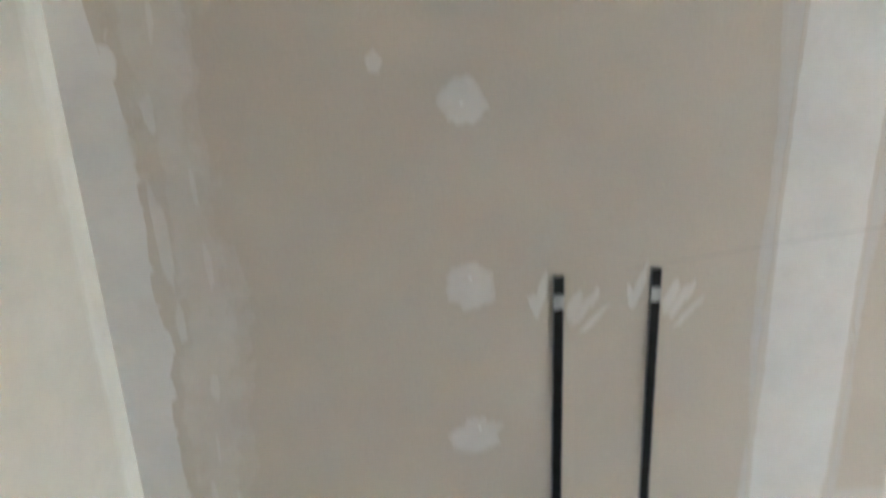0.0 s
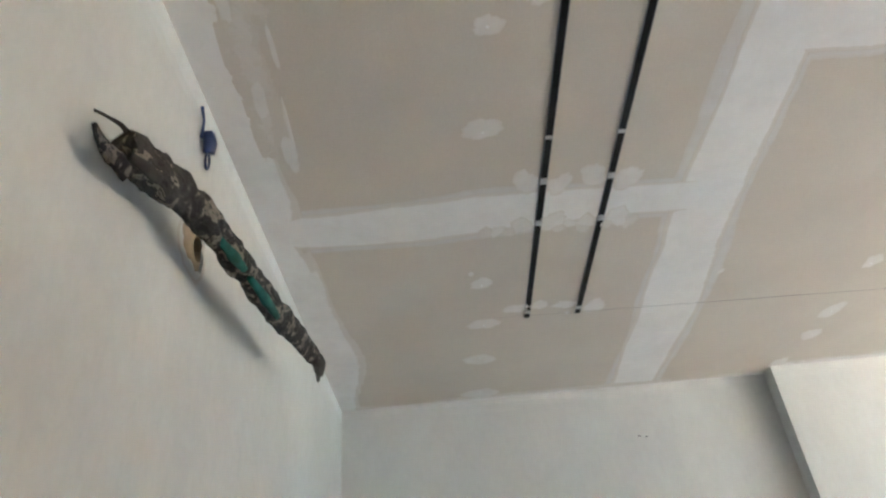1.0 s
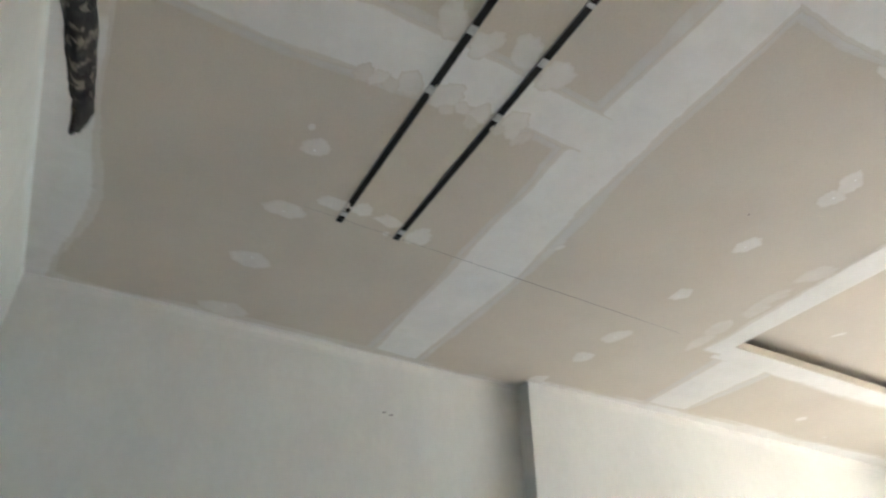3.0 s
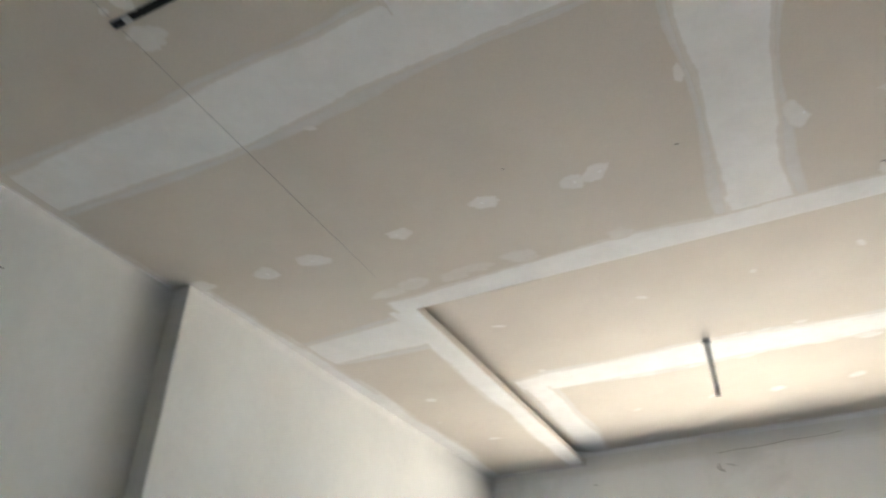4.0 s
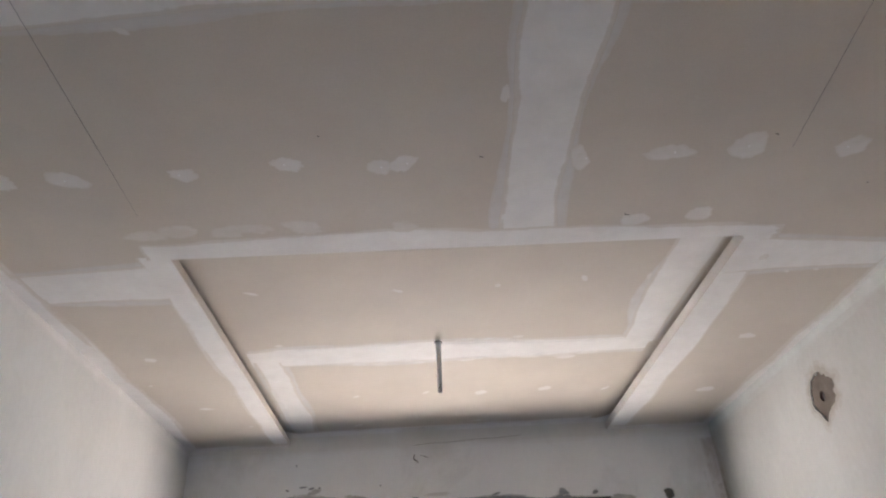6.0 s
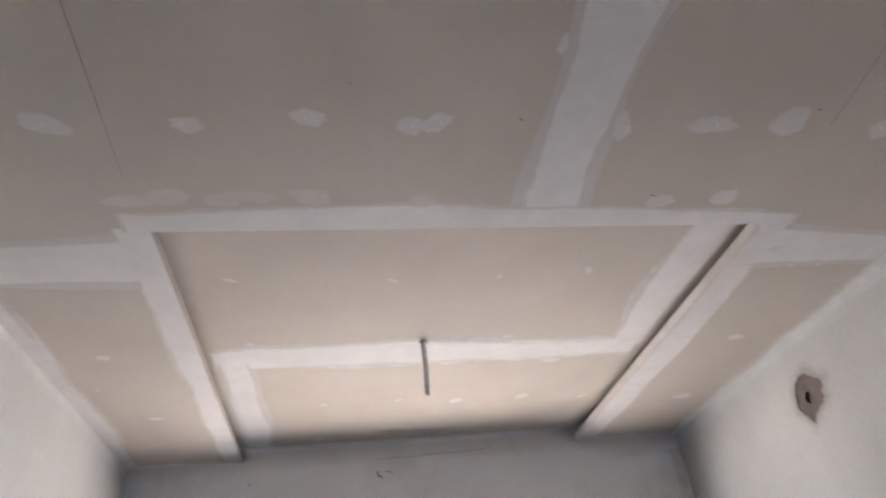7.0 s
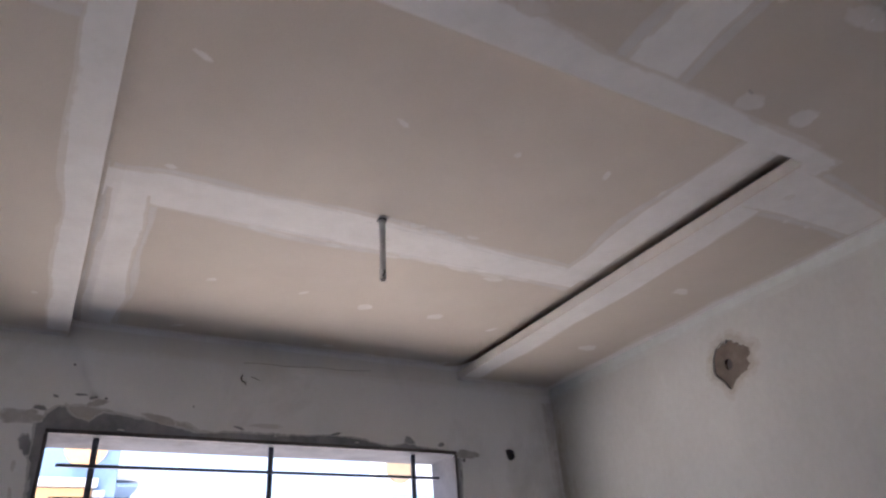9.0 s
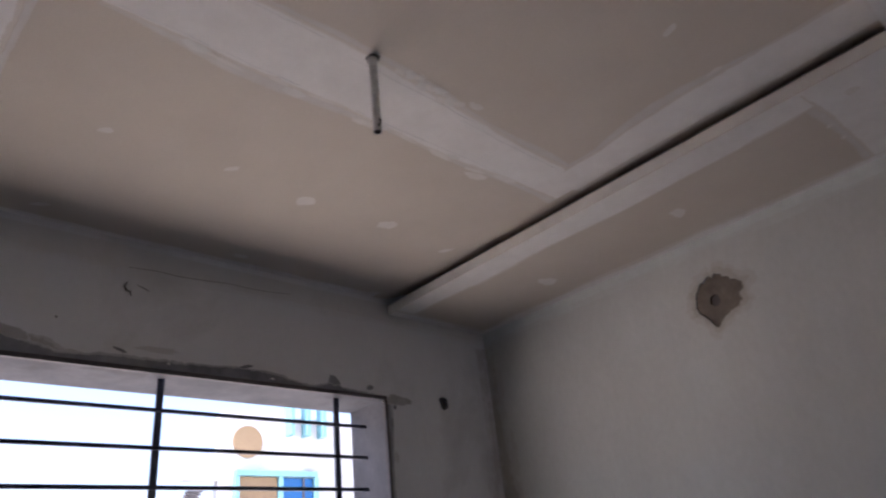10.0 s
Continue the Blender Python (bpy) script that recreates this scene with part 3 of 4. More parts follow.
band("joint_band", [(0.05, NORTH - 0.03), (1.97, NORTH - 0.03)], [(0.05, NORTH), (1.97, NORTH)], high, COMPOUND, ceiling_tray, seed=21, sharp=(False, True), feather=0.02)

# ridges the blade left in the compound
def ridge(x0, x1, y0, y1, z, owner, seed, r=0.0004):
    pts = []
    for k in range(19):
        q = k / 18
        pts.append((x0 + (x1 - x0) * q, y0 + (y1 - y0) * q + 0.006 * noise.noise(Vector((q * 5, seed, 0.0))) + 0.0015 * noise.noise(Vector((q * 19, seed, 3.0))), z - 0.0002))
    part("trowel_ridge", tube(pts, [0.0002 + r * max(0.0, 0.55 + noise.noise(Vector((k * 0.5, seed, 7.0)))) for k in range(19)], 5), RIM, owner)


for i, (x0, x1, y0, y1) in enumerate(((-0.06, 0.27, -0.085, -0.075), (0.42, 0.98, -0.072, -0.058), (0.85, 1.35, -0.082, -0.065), (1.3, 1.55, -0.03, -0.02), (1.5, 2.0, -0.06, -0.05))):
    ridge(x0, x1, y0, y1, CEIL - 0.0008, ceiling, 1.7 * i)
for i, (x0, x1, y0, y1) in enumerate(((0.25, 0.8, 1.008, 1.0), (0.9, 1.4, 1.02, 1.03), (1.35, 1.9, 1.05, 1.06), (0.35, 0.85, 1.195, 1.2), (1.05, 1.7, 1.2, 1.195))):
    ridge(x0, x1, y0, y1, UPPER - 0.0008, ceiling_tray, 20 + 1.7 * i)

# screw dabs on the lower boards: place, half length, half width, turn
DABS_SOUTH = [
    (2.227, -1.812, 0.042, 0.040, 1.57), (1.908, -1.806, 0.052, 0.044, 1.58), (1.600, -1.796, 0.058, 0.046, 1.30), (1.273, -1.803, 0.036, 0.027, 1.10), (0.978, -1.811, 0.052, 0.034, 1.50),
    (0.268, -1.810, 0.038, 0.035, 1.30), (-0.015, -1.800, 0.066, 0.035, 1.50), (-0.302, -1.814, 0.064, 0.043, 1.70), (-0.645, -1.812, 0.078, 0.055, 1.55),
]
DABS_NORTH = [
    (-0.350, -0.466, 0.048, 0.043, 0.60), (-0.147, -0.465, 0.060, 0.036, 0.40), (0.189, -0.471, 0.046, 0.035, 0.30), (0.496, -0.502, 0.050, 0.031, 0.42), (0.764, -0.473, 0.042, 0.035, -0.10), (0.834, -0.487, 0.042, 0.036, -0.30),
    (1.636, -0.493, 0.072, 0.038, -0.05), (1.876, -0.510, 0.058, 0.058, -0.40), (2.200, -0.490, 0.050, 0.045, -0.60), (2.470, -0.480, 0.055, 0.040, 0.20), (2.660, -0.460, 0.050, 0.040, 0.10), (1.365, -0.480, 0.068, 0.031, 1.23),
]
DABS_EDGE = [
    (-0.030, -0.155, 0.070, 0.034, -0.10), (0.080, -0.175, 0.060, 0.041, -0.10), (0.238, -0.160, 0.062, 0.035, -0.10), (0.330, -0.174, 0.062, 0.033, 0.15), (0.492, -0.168, 0.070, 0.039, 0.34), (0.823, -0.150, 0.050, 0.036, -0.10),
    (1.614, -0.135, 0.050, 0.035, -0.15), (1.836, -0.155, 0.046, 0.041, 0.00),
]
DABS_REST = [
    (-0.600, -0.500, 0.050, 0.035, 0.60), (-0.369, 0.866, 0.031, 0.025, 0.10), (-0.311, 1.558, 0.035, 0.019, 0.15), (2.440, 0.915, 0.046, 0.032, -0.09), (2.490, 1.650, 0.054, 0.038, 0.13), (2.341, 0.283, 0.016, 0.010, 0.80), (2.465, 0.280, 0.014, 0.010, 0.30),
    (1.115, -0.760, 0.034, 0.012, 1.50), (0.210, -1.000, 0.018, 0.010, 0.40), (2.300, -1.950, 0.020, 0.014, 0.20), (2.200, 0.160, 0.020, 0.020, 0.00), (0.330, -1.845, 0.012, 0.010, 0.00), (0.020, -1.500, 0.014, 0.010, 0.50),
    (-0.480, 1.180, 0.012, 0.010, 0.00), (-0.150, 1.900, 0.014, 0.010, 0.30),
]
for i, (x, y, a, b, turn) in enumerate(DABS_SOUTH + DABS_NORTH + DABS_EDGE + DABS_REST):
    dab("screw_dab", x, y, 1.04 * a, 1.04 * b, low, FAINT if -0.2 < y < -0.14 and x < 0.9 else SKIM, ceiling, i + 1, 0.0020 + 0.0001 * (i % 5), turn, 0.34)
for i, (x, y, a, b, turn) in enumerate([(0.177, 0.42, 0.035, 0.012, 0.4), (0.487, 1.699, 0.024, 0.014, -0.7), (1.203, 1.735, 0.038, 0.03, -0.56), (1.573, 1.715, 0.042, 0.034, -0.5), (0.886, 1.686, 0.03, 0.012, -0.88), (0.45, 2.232, 0.033, 0.013, -0.44), (1.211, 2.252, 0.036, 0.018, -0.14), (1.84, 0.42, 0.012, 0.03, 0.0),
                                  (1.564, 0.41, 0.03, 0.012, 1.15), (0.78, 0.45, 0.03, 0.01, 0.5), (1.2, 0.44, 0.014, 0.014, 0.0), (1.941, 1.77, 0.034, 0.014, -0.97), (0.19, 0.95, 0.02, 0.014, 0.3), (1.625, 1.26, 0.053, 0.024, -0.1), (1.94, 2.3, 0.036, 0.014, -0.49), (1.34, 0.97, 0.03, 0.016, 0.1)]):
    dab("screw_dab", x, y, 1.05 * a, 1.05 * b, high, SKIM, ceiling_tray, i + 60, 0.0020, turn, 0.4)
# crumbly edge of the tray's cross joint beside the fan rod
for i in range(9):
    dab("crumb", 1.05 + 0.03 * i, 0.985 - 0.012 * (i % 3) + 0.004 * i, 0.022, 0.012 + 0.005 * (i % 2), high, SMEAR if i % 2 else SKIM, ceiling_tray, 330 + i, 0.0026 + 0.0002 * (i % 3), 0.4 * math.sin(i * 2.2), 0.6)
for i in range(12):
    x = 0.55 + 0.105 * i + 0.03 * math.sin(i * 4.1)
    dab("edge_streak", x, 1.222 + 0.012 * math.sin(i * 2.7), 0.05 + 0.02 * math.sin(i * 1.9), 0.011 + 0.004 * math.cos(i * 2.3), high, SKIM if i % 3 else SMEAR, ceiling_tray, 380 + i, 0.0024 + 0.0001 * (i % 3), 0.12 * math.sin(i * 1.1), 0.5)
for i, (x, y, a, b, turn) in enumerate(DABS_SOUTH + DABS_NORTH):
    part("screw_speck", tube([(x + 0.3 * a * math.sin(i), y, CEIL - 0.0015), (x + 0.3 * a * math.sin(i), y, CEIL - 0.0035)], 0.0032, 8), SPECK, ceiling)
# smears beside the slots
for i, (x, w) in enumerate(((1.35, 0.035), (0.762, 0.05), (0.57, 0.04))):
    for s in (SLOT_A, SLOT_B):
        for k, side in enumerate((-1, 1)):
            dab("slot_smear", x + 0.02 * math.sin(i * 3 + k), s + side * (SLOT_W / 2 + 0.038), w, 0.035, low, SKIM, ceiling, 90 + i * 5 + k + (20 if s == SLOT_B else 0), 0.0020 + 0.0002 * i + 0.00007 * k, 0.3 * side, 0.4)
for i, (x, y, a, b, turn) in enumerate(((0.080, -1.694, 0.048, 0.029, 1.6), (0.094, -1.606, 0.034, 0.028, 1.1), (0.077, -1.505, 0.048, 0.025, 1.7), (0.056, -1.402, 0.050, 0.036, 0.36))):
    dab("slot_smear", x, y, a, b, low, SKIM, ceiling, 115 + i, 0.0021, turn, 0.5)
# a row of blots where compound was wiped along the cross joint
for i in range(13):
    y = -1.80 + 0.036 * i
    if min(abs(y - SLOT_A), abs(y - SLOT_B)) > 0.022:
        dab("slot_smear", 0.548 + 0.012 * math.sin(i * 2.9), y, 0.026 + 0.008 * math.sin(i * 1.7), 0.02, low, SKIM if i % 2 else FAINT, ceiling, 350 + i, 0.0024 + 0.0001 * (i % 4), 0.8 * math.sin(i * 2.3), 0.55)
# drawn-out strokes of the blade at the east ends
for s in (SLOT_A, SLOT_B):
    for i, (dx, dy, l, w, turn) in enumerate(((0.02, -0.030, 0.045, 0.010, 0.25), (-0.005, -0.046, 0.030, 0.009, -0.1), (-0.012, 0.030, 0.040, 0.011, 0.35), (-0.02, 0.048, 0.040, 0.010, 0.55), (-0.045, 0.066, 0.040, 0.007, 0.75), (0.0, 0.068, 0.022, 0.008, 0.3))):
        dab("slot_smear", 1.865 + dx, s + dy, l, w, low, SKIM, ceiling, 240 + i + (9 if s == SLOT_B else 0), 0.0020 + 0.0001 * i, turn, 0.5)

# snapped pencil lines on the boards
for x0, y0, x1, y1, r in ((0.028, -1.76, -0.017, -0.27, (0.0002, 0.0004, 0.0007, 0.0003)), (1.915, -1.52, 2.01, -0.50, (0.0002, 0.0003, 0.0005, 0.0005))):
    bm = tube([(x0 + (x1 - x0) * q, y0 + (y1 - y0) * q, CEIL - 0.0022) for q in (0, 0.35, 0.7, 1)], r, 6)
    part("pencil_line", bm, PENCIL, ceiling, "thin dark snapped pencil line")

for x, y, l in ((1.06, -0.505, 0.012), (1.575, -0.17, 0.02), (1.93, -0.56, 0.012), (0.6, -0.62, 0.006), (2.35, -0.3, 0.008)):
    part("pencil_tick", tube([(x, y, CEIL - 0.001), (x + l, y + 0.3 * l, CEIL - 0.001)], 0.0013, 6), PENCIL, ceiling)

# compound on the tops of the walls
band("corner_band", [(WEST_A, 2.70), (0.8, 2.69), (EAST, 2.68)], [(WEST_A, CEIL), (EAST, CEIL)], on_south, SOUTH_DIM_FILL, wall_south, seed=30, sharp=(False, True), wave=0.01)
band("corner_band", [(SOUTH, 2.71), (JOG, 2.715)], [(SOUTH, CEIL), (JOG, CEIL)], on_west_a, WALL_FILL, wall_west, seed=31, sharp=(False, True), wave=0.01)
band("corner_band", [(JOG, 2.715), (NORTH, 2.70)], [(JOG, CEIL), (NORTH, CEIL)], on_west_b, WALL_FILL, wall_step, seed=32, sharp=(False, True), wave=0.01)
band("corner_band", [(SOUTH, 2.70), (NORTH, 2.69)], [(SOUTH, CEIL), (NORTH, CEIL)], on_east, EAST_DIM_FILL, wall_east, seed=33, sharp=(False, True), wave=0.012)
band("corner_band", [(WEST_B, 2.70), (EAST, 2.70)], [(WEST_B, CEIL + 0.05), (EAST, CEIL + 0.05)], on_north, RAW_FILL, wall_north, seed=34, sharp=(False, True), wave=0.012)

# ---- black light slots ----
def light_slot(y):
    root = tagged(new("light_slot"), "slim black recessed light channel let into the ceiling boards", "light channel", "pair of ceiling light slots")
    root.location = ((SLOT_0 + SLOT_1) / 2, y, CEIL)
    h, w = (SLOT_1 - SLOT_0) / 2, SLOT_W / 2
    bm = bmesh.new()
    add_box(bm, -h, h, -w, w, 0.020, 0.022)
    add_box(bm, -h, h, -w - 0.0015, -w + 0.0005, -0.0025, 0.022)
    add_box(bm, -h, h, w - 0.0005, w + 0.0015, -0.002, 0.022)
    add_box(bm, -h - 0.0015, -h, -w, w, -0.002, 0.022)
    add_box(bm, h, h + 0.0015, -w, w, -0.002, 0.022)
    part("channel", bm, ALU, root, "dull aluminium profile rim")
    part("diffuser", box(-h, h, -w + 0.0006, w - 0.0006, -0.001, 0.003), BLACK, root, "black cover strip")
    for x, l in ((1.862, 0.014), (1.35, 0.009), (0.93, 0.006), (0.762, 0.012), (0.575, 0.012), (0.05, 0.010)):
        c = x - (SLOT_0 + SLOT_1) / 2
        part("compound_bridge", box(c - l, c + l, -w - 0.001, w + 0.001, -0.004, 0.003, 0.001), RIM, root, "greyish filler bridging the slot")
    return root


slot_a = light_slot(SLOT_A)
slot_b = light_slot(SLOT_B)

# ---- fan rod ----
fan_rod = tagged(new("fan_rod"), "bare galvanised fan down-rod hanging from the raised ceiling", "fan rod")
fan_rod.location = (0.951, 0.985, UPPER)
bm = tube([(0, 0, 0.06), (0, 0, -0.12), (-0.004, -0.002, -0.258)], 0.0115, 20, False)
part("pipe", bm, STEEL, fan_rod, smooth=True)
# black plug for the shade inside the pipe's open end
bm = tube([(-0.004, -0.002, -0.250), (-0.004, -0.002, -0.2585)], 0.0095, 20)
part("bore_shade_plug", bm, BLACK, fan_rod, "black plug standing in for the shade in the open lower end")
bm = tube([(-0.0075, -0.0118, -0.2235), (-0.003, -0.0132, -0.2235), (-0.0005, -0.0132, -0.229), (-0.0035, -0.0135, -0.236), (-0.0075, -0.0128, -0.243), (-0.006, -0.0128, -0.249)], (0.0016, 0.0026, 0.0024, 0.0022, 0.0026, 0.0028), 8)
part("cotter_slot", bm, BLACK, fan_rod, "dark bent cotter pin in its slot", True)
# flat dark patch painted as the shaded hole round the rod
bm = bmesh.new()
out_ring = ragged(0, 0, 0.022, 0.021, 3.3, 20, 0.25)
vs = [bm.verts.new((u, v, -0.005)) for u, v in out_ring]
bm.faces.new(vs)
part("hole_shade_patch", bm, VOID, fan_rod, "rough flat dark patch standing in for the shaded hole in the board")

# ---- window: steel edge and grille ----
win = tagged(new("window_1"), "unglazed window opening with dark steel edging and bare grille", kind="structure")
win.location = ((WIN_L + WIN_R) / 2, NORTH, WIN_BOTTOM)
cx, hw, hh = win.location.x, (WIN_R - WIN_L) / 2, WIN_TOP - WIN_BOTTOM
part("frame_head", box(-hw - 0.012, hw + 0.012, -0.006, 0.012, hh - 0.002, hh + 0.016, 0.002), FRAME, win, "dark steel edge strip")
part("frame_jamb", box(-hw - 0.014, -hw + 0.002, -0.006, 0.012, 0, hh - 0.003, 0.002), FRAME, win)
part("frame_jamb", box(hw - 0.002, hw + 0.014, -0.006, 0.012, 0, hh - 0.003, 0.002), FRAME, win)
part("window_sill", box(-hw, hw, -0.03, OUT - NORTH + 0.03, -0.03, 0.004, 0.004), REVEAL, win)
grille = tagged(new("window_grille"), "unfinished dark steel window grille of welded square bars with free ends", "grille")
GY = 2.405
grille.location = (cx, GY, WIN_BOTTOM)
for x in (0.193, 0.982, 1.772):
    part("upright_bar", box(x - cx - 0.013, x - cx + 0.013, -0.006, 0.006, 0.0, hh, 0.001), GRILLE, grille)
z = 2.190
i = 0
while z > 1.0:
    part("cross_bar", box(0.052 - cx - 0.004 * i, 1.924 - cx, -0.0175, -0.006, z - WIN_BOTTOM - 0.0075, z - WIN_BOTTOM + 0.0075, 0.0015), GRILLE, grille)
    z -= 0.1365
    i += 1

# cement round the window head and jambs
band("cement_smear", [(-0.03, WIN_TOP + 0.012), (0.7, WIN_TOP + 0.012)], [(-0.03, 2.40), (0.03, 2.44), (0.1, 2.445), (0.2, 2.43), (0.34, 2.405), (0.56, 2.40), (0.63, 2.36), (0.7, 2.35)], on_north, THIN_CEMENT, wall_north, seed=47, sharp=(True, False), feather=0.03, wave=0.02, lift=0.001, label="thin patchy cement wash")
band("cement_smear", [(-0.03, WIN_TOP + 0.012), (2.02, WIN_TOP + 0.012)], [(-0.03, 2.365), (0.0, 2.40), (0.04, 2.43), (0.075, 2.385), (0.15, 2.368), (0.19, 2.412), (0.26, 2.405), (0.34, 2.392), (0.42, 2.385), (0.5, 2.362), (0.6, 2.352), (0.75, 2.366), (0.88, 2.372), (1.09, 2.366), (1.28, 2.37), (1.46, 2.366), (1.62, 2.342), (1.69, 2.36), (1.72, 2.382), (1.76, 2.345), (1.86, 2.33), (2.02, 2.322)], on_north, CEMENT, wall_north, seed=40, sharp=(True, False), feather=0.022, wave=0.02, lift=0.0018, label="dark grey cement smear round the window head")
band("cement_smear", [(1.2, -0.065), (1.8, -0.055), (2.1, -0.045), (2.36, -0.05)], [(1.2, -0.010), (2.36, -0.010)], on_north, CEMENT, wall_north, False, seed=41, sharp=(False, True), feather=0.03, wave=0.03, lift=0.0012)
band("cement_smear", [(1.2, 2.012), (2.3, 2.012)], [(1.2, 2.035), (1.9, 2.028), (2.3, 2.04)], on_north, CEMENT, wall_north, False, seed=42, sharp=(True, False), feather=0.03, wave=0.02, lift=0.0013)
for i, (u, v, a, b, m) in enumerate([(-0.11, 2.375, 0.085, 0.036, THIN_CEMENT), (-0.075, 2.26, 0.022, 0.05, CEMENT), (1.72, 2.376, 0.04, 0.024, CEMENT), (2.08, 2.315, 0.08, 0.026, THIN_CEMENT), (0.17, 2.452, 0.05, 0.02, THIN_CEMENT), (0.45, 2.395, 0.09, 0.022, THIN_CEMENT),
                                       (2.035, 2.2, 0.012, 0.04, CEMENT), (2.05, 2.05, 0.012, 0.03, DIRT), (-0.075, 1.95, 0.02, 0.06, DIRT), (0.95, 2.40, 0.1, 0.012, DIRT), (1.92, 2.36, 0.02, 0.012, CEMENT), (0.2, 2.475, 0.008, 0.006, CEMENT), (0.05, 2.62, 0.006, 0.006, CEMENT), (0.58, 2.47, 0.005, 0.006, CEMENT),
                                       (-0.05, 2.415, 0.035, 0.012, CEMENT), (0.10, 2.485, 0.028, 0.006, CEMENT), (0.15, 2.475, 0.018, 0.007, CEMENT), (0.0, 2.47, 0.014, 0.006, CEMENT), (-0.10, 2.17, 0.012, 0.03, DIRT), (-0.09, 2.06, 0.008, 0.03, DIRT), (-0.085, 1.90, 0.015, 0.014, CEMENT), (2.06, 2.28, 0.012, 0.014, CEMENT), (1.30, 2.382, 0.03, 0.008, CEMENT), (0.80, 2.382, 0.03, 0.007, CEMENT)]):
    dab("cement_dab", u, v, a, b, on_north, m, wall_north, 130 + i, 0.0024 + 0.00025 * (i % 4), 0.3 * math.sin(i * 2.1), 0.5)
# flecks of white putty left on the cement edge
for i, (u, v, l) in enumerate(((1.415, 2.342, 0.012), (1.55, 2.343, 0.013), (0.98, 2.35, 0.007), (0.28, 2.338, 0.016), (1.04, 2.362, 0.005), (1.66, 2.352, 0.006))):
    part("putty_fleck", tube([(u - l, NORTH - 0.003, v), (u, NORTH - 0.004, v + 0.003), (u + l, NORTH - 0.003, v - 0.002)], (0.001, 0.0035, 0.001), 6), SPECK, wall_north)
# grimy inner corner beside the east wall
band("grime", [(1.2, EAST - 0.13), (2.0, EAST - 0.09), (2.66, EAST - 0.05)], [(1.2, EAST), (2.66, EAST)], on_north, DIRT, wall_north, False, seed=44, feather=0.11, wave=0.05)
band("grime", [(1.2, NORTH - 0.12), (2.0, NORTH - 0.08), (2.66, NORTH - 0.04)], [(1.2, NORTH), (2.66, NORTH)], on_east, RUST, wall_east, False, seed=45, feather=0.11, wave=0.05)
# brown stain round the chipped patch
for outline, mid in ((HOLE_E, (1.0, 2.46)), (BOX_E, (-0.12, 1.83))):
    verts, cover, faces, n = [], [], [], len(outline)
    for q, c in ((1.0, 0.95), (1.12, 0.8), (1.3, 0.55), (1.6, 0.0)):
        for u, v in outline:
            verts.append(on_east(mid[0] + (u - mid[0]) * q, mid[1] + (v - mid[1]) * q, 0.001))
            cover.append(c)
    for r in range(3):
        faces += [(r * n + k, r * n + (k + 1) % n, (r + 1) * n + (k + 1) % n, (r + 1) * n + k) for k in range(n)]
    sheet("rust_halo", verts, faces, cover, RUST, wall_east, "brown stain spreading from the chipped edge")
# scratched mark and cracks on the window wall
bm = tube([(0.800, NORTH - 0.002, 2.650), (0.792, NORTH - 0.002, 2.632), (0.800, NORTH - 0.002, 2.615), (0.815, NORTH - 0.002, 2.612), (0.818, NORTH - 0.002, 2.598)], [0.002, 0.004, 0.004, 0.003, 0.002], 8)
part("scratch", bm, VOID, wall_north, "dark curled scratch in the putty")
bm = tube([(0.835, NORTH - 0.002, 2.645), (0.862, NORTH - 0.002, 2.638), (0.885, NORTH - 0.002, 2.628)], [0.001, 0.002, 0.001], 6)
part("scratch", bm, VOID, wall_north)
bm = tube([(0.80 + 0.1 * k, NORTH - 0.001, 2.712 + 0.004 * k + 0.004 * math.sin(k * 2)) for k in range(8)], 0.0012, 5)
part("crack", bm, CEMENT_SOLID, wall_north, "hairline crack")
for u, v in ((-1.15, 2.52), (-1.12, 2.515)):
    bm = tube([(WEST_A + 0.001, u - 0.006, v), (WEST_A + 0.001, u + 0.006, v + 0.003)], 0.002, 6)
    part("scratch", bm, VOID, wall_west)

# ---- bundle and clip on the south wall ----
def lumpy(points, radii, seed, sides=18, per=9, flat=0.75):
    """A crumpled roll of cloth along a smooth line."""
    bm = bmesh.new()
    pts = [Vector(p) for p in points]
    line, rad = [], []
    n = len(pts)
    for i in range(n - 1):
        p0, p1, p2, p3 = pts[max(i - 1, 0)], pts[i], pts[i + 1], pts[min(i + 2, n - 1)]
        for k in range(per):
            q = k / per
            line.append(0.5 * ((2 * p1) + (p2 - p0) * q + (2 * p0 - 5 * p1 + 4 * p2 - p3) * q * q + (3 * p1 - p0 - 3 * p2 + p3) * q ** 3))
            rad.append(radii[i] + (radii[i + 1] - radii[i]) * q)
    line.append(pts[-1])
    rad.append(radii[-1])
    rings = []
    for i, p in enumerate(line):
        d = (line[min(i + 1, len(line) - 1)] - line[max(i - 1, 0)]).normalized()
        side = (Vector((0, 1, 0)) - d * d.y).normalized()
        up = d.cross(side)
        ring = []
        for k in range(sides):
            a = 2 * math.pi * k / sides
            way = math.cos(a) * side * flat + math.sin(a) * up
            q = p * 16 + way * 1.6
            r = rad[i] * (1 + 0.38 * noise.noise(q + Vector((seed, 0, 0))) + 0.22 * noise.noise(q * 3.1 + Vector((0, seed, 0))))
            ring.append(bm.verts.new(p + way * r))
        rings.append(ring)
    for a, b in zip(rings, rings[1:]):
        for k in range(sides):
            bm.faces.new((a[k], a[(k + 1) % sides], b[(k + 1) % sides], b[k]))
    bm.faces.new(rings[0][::-1])
    bm.faces.new(rings[-1])
    return bm


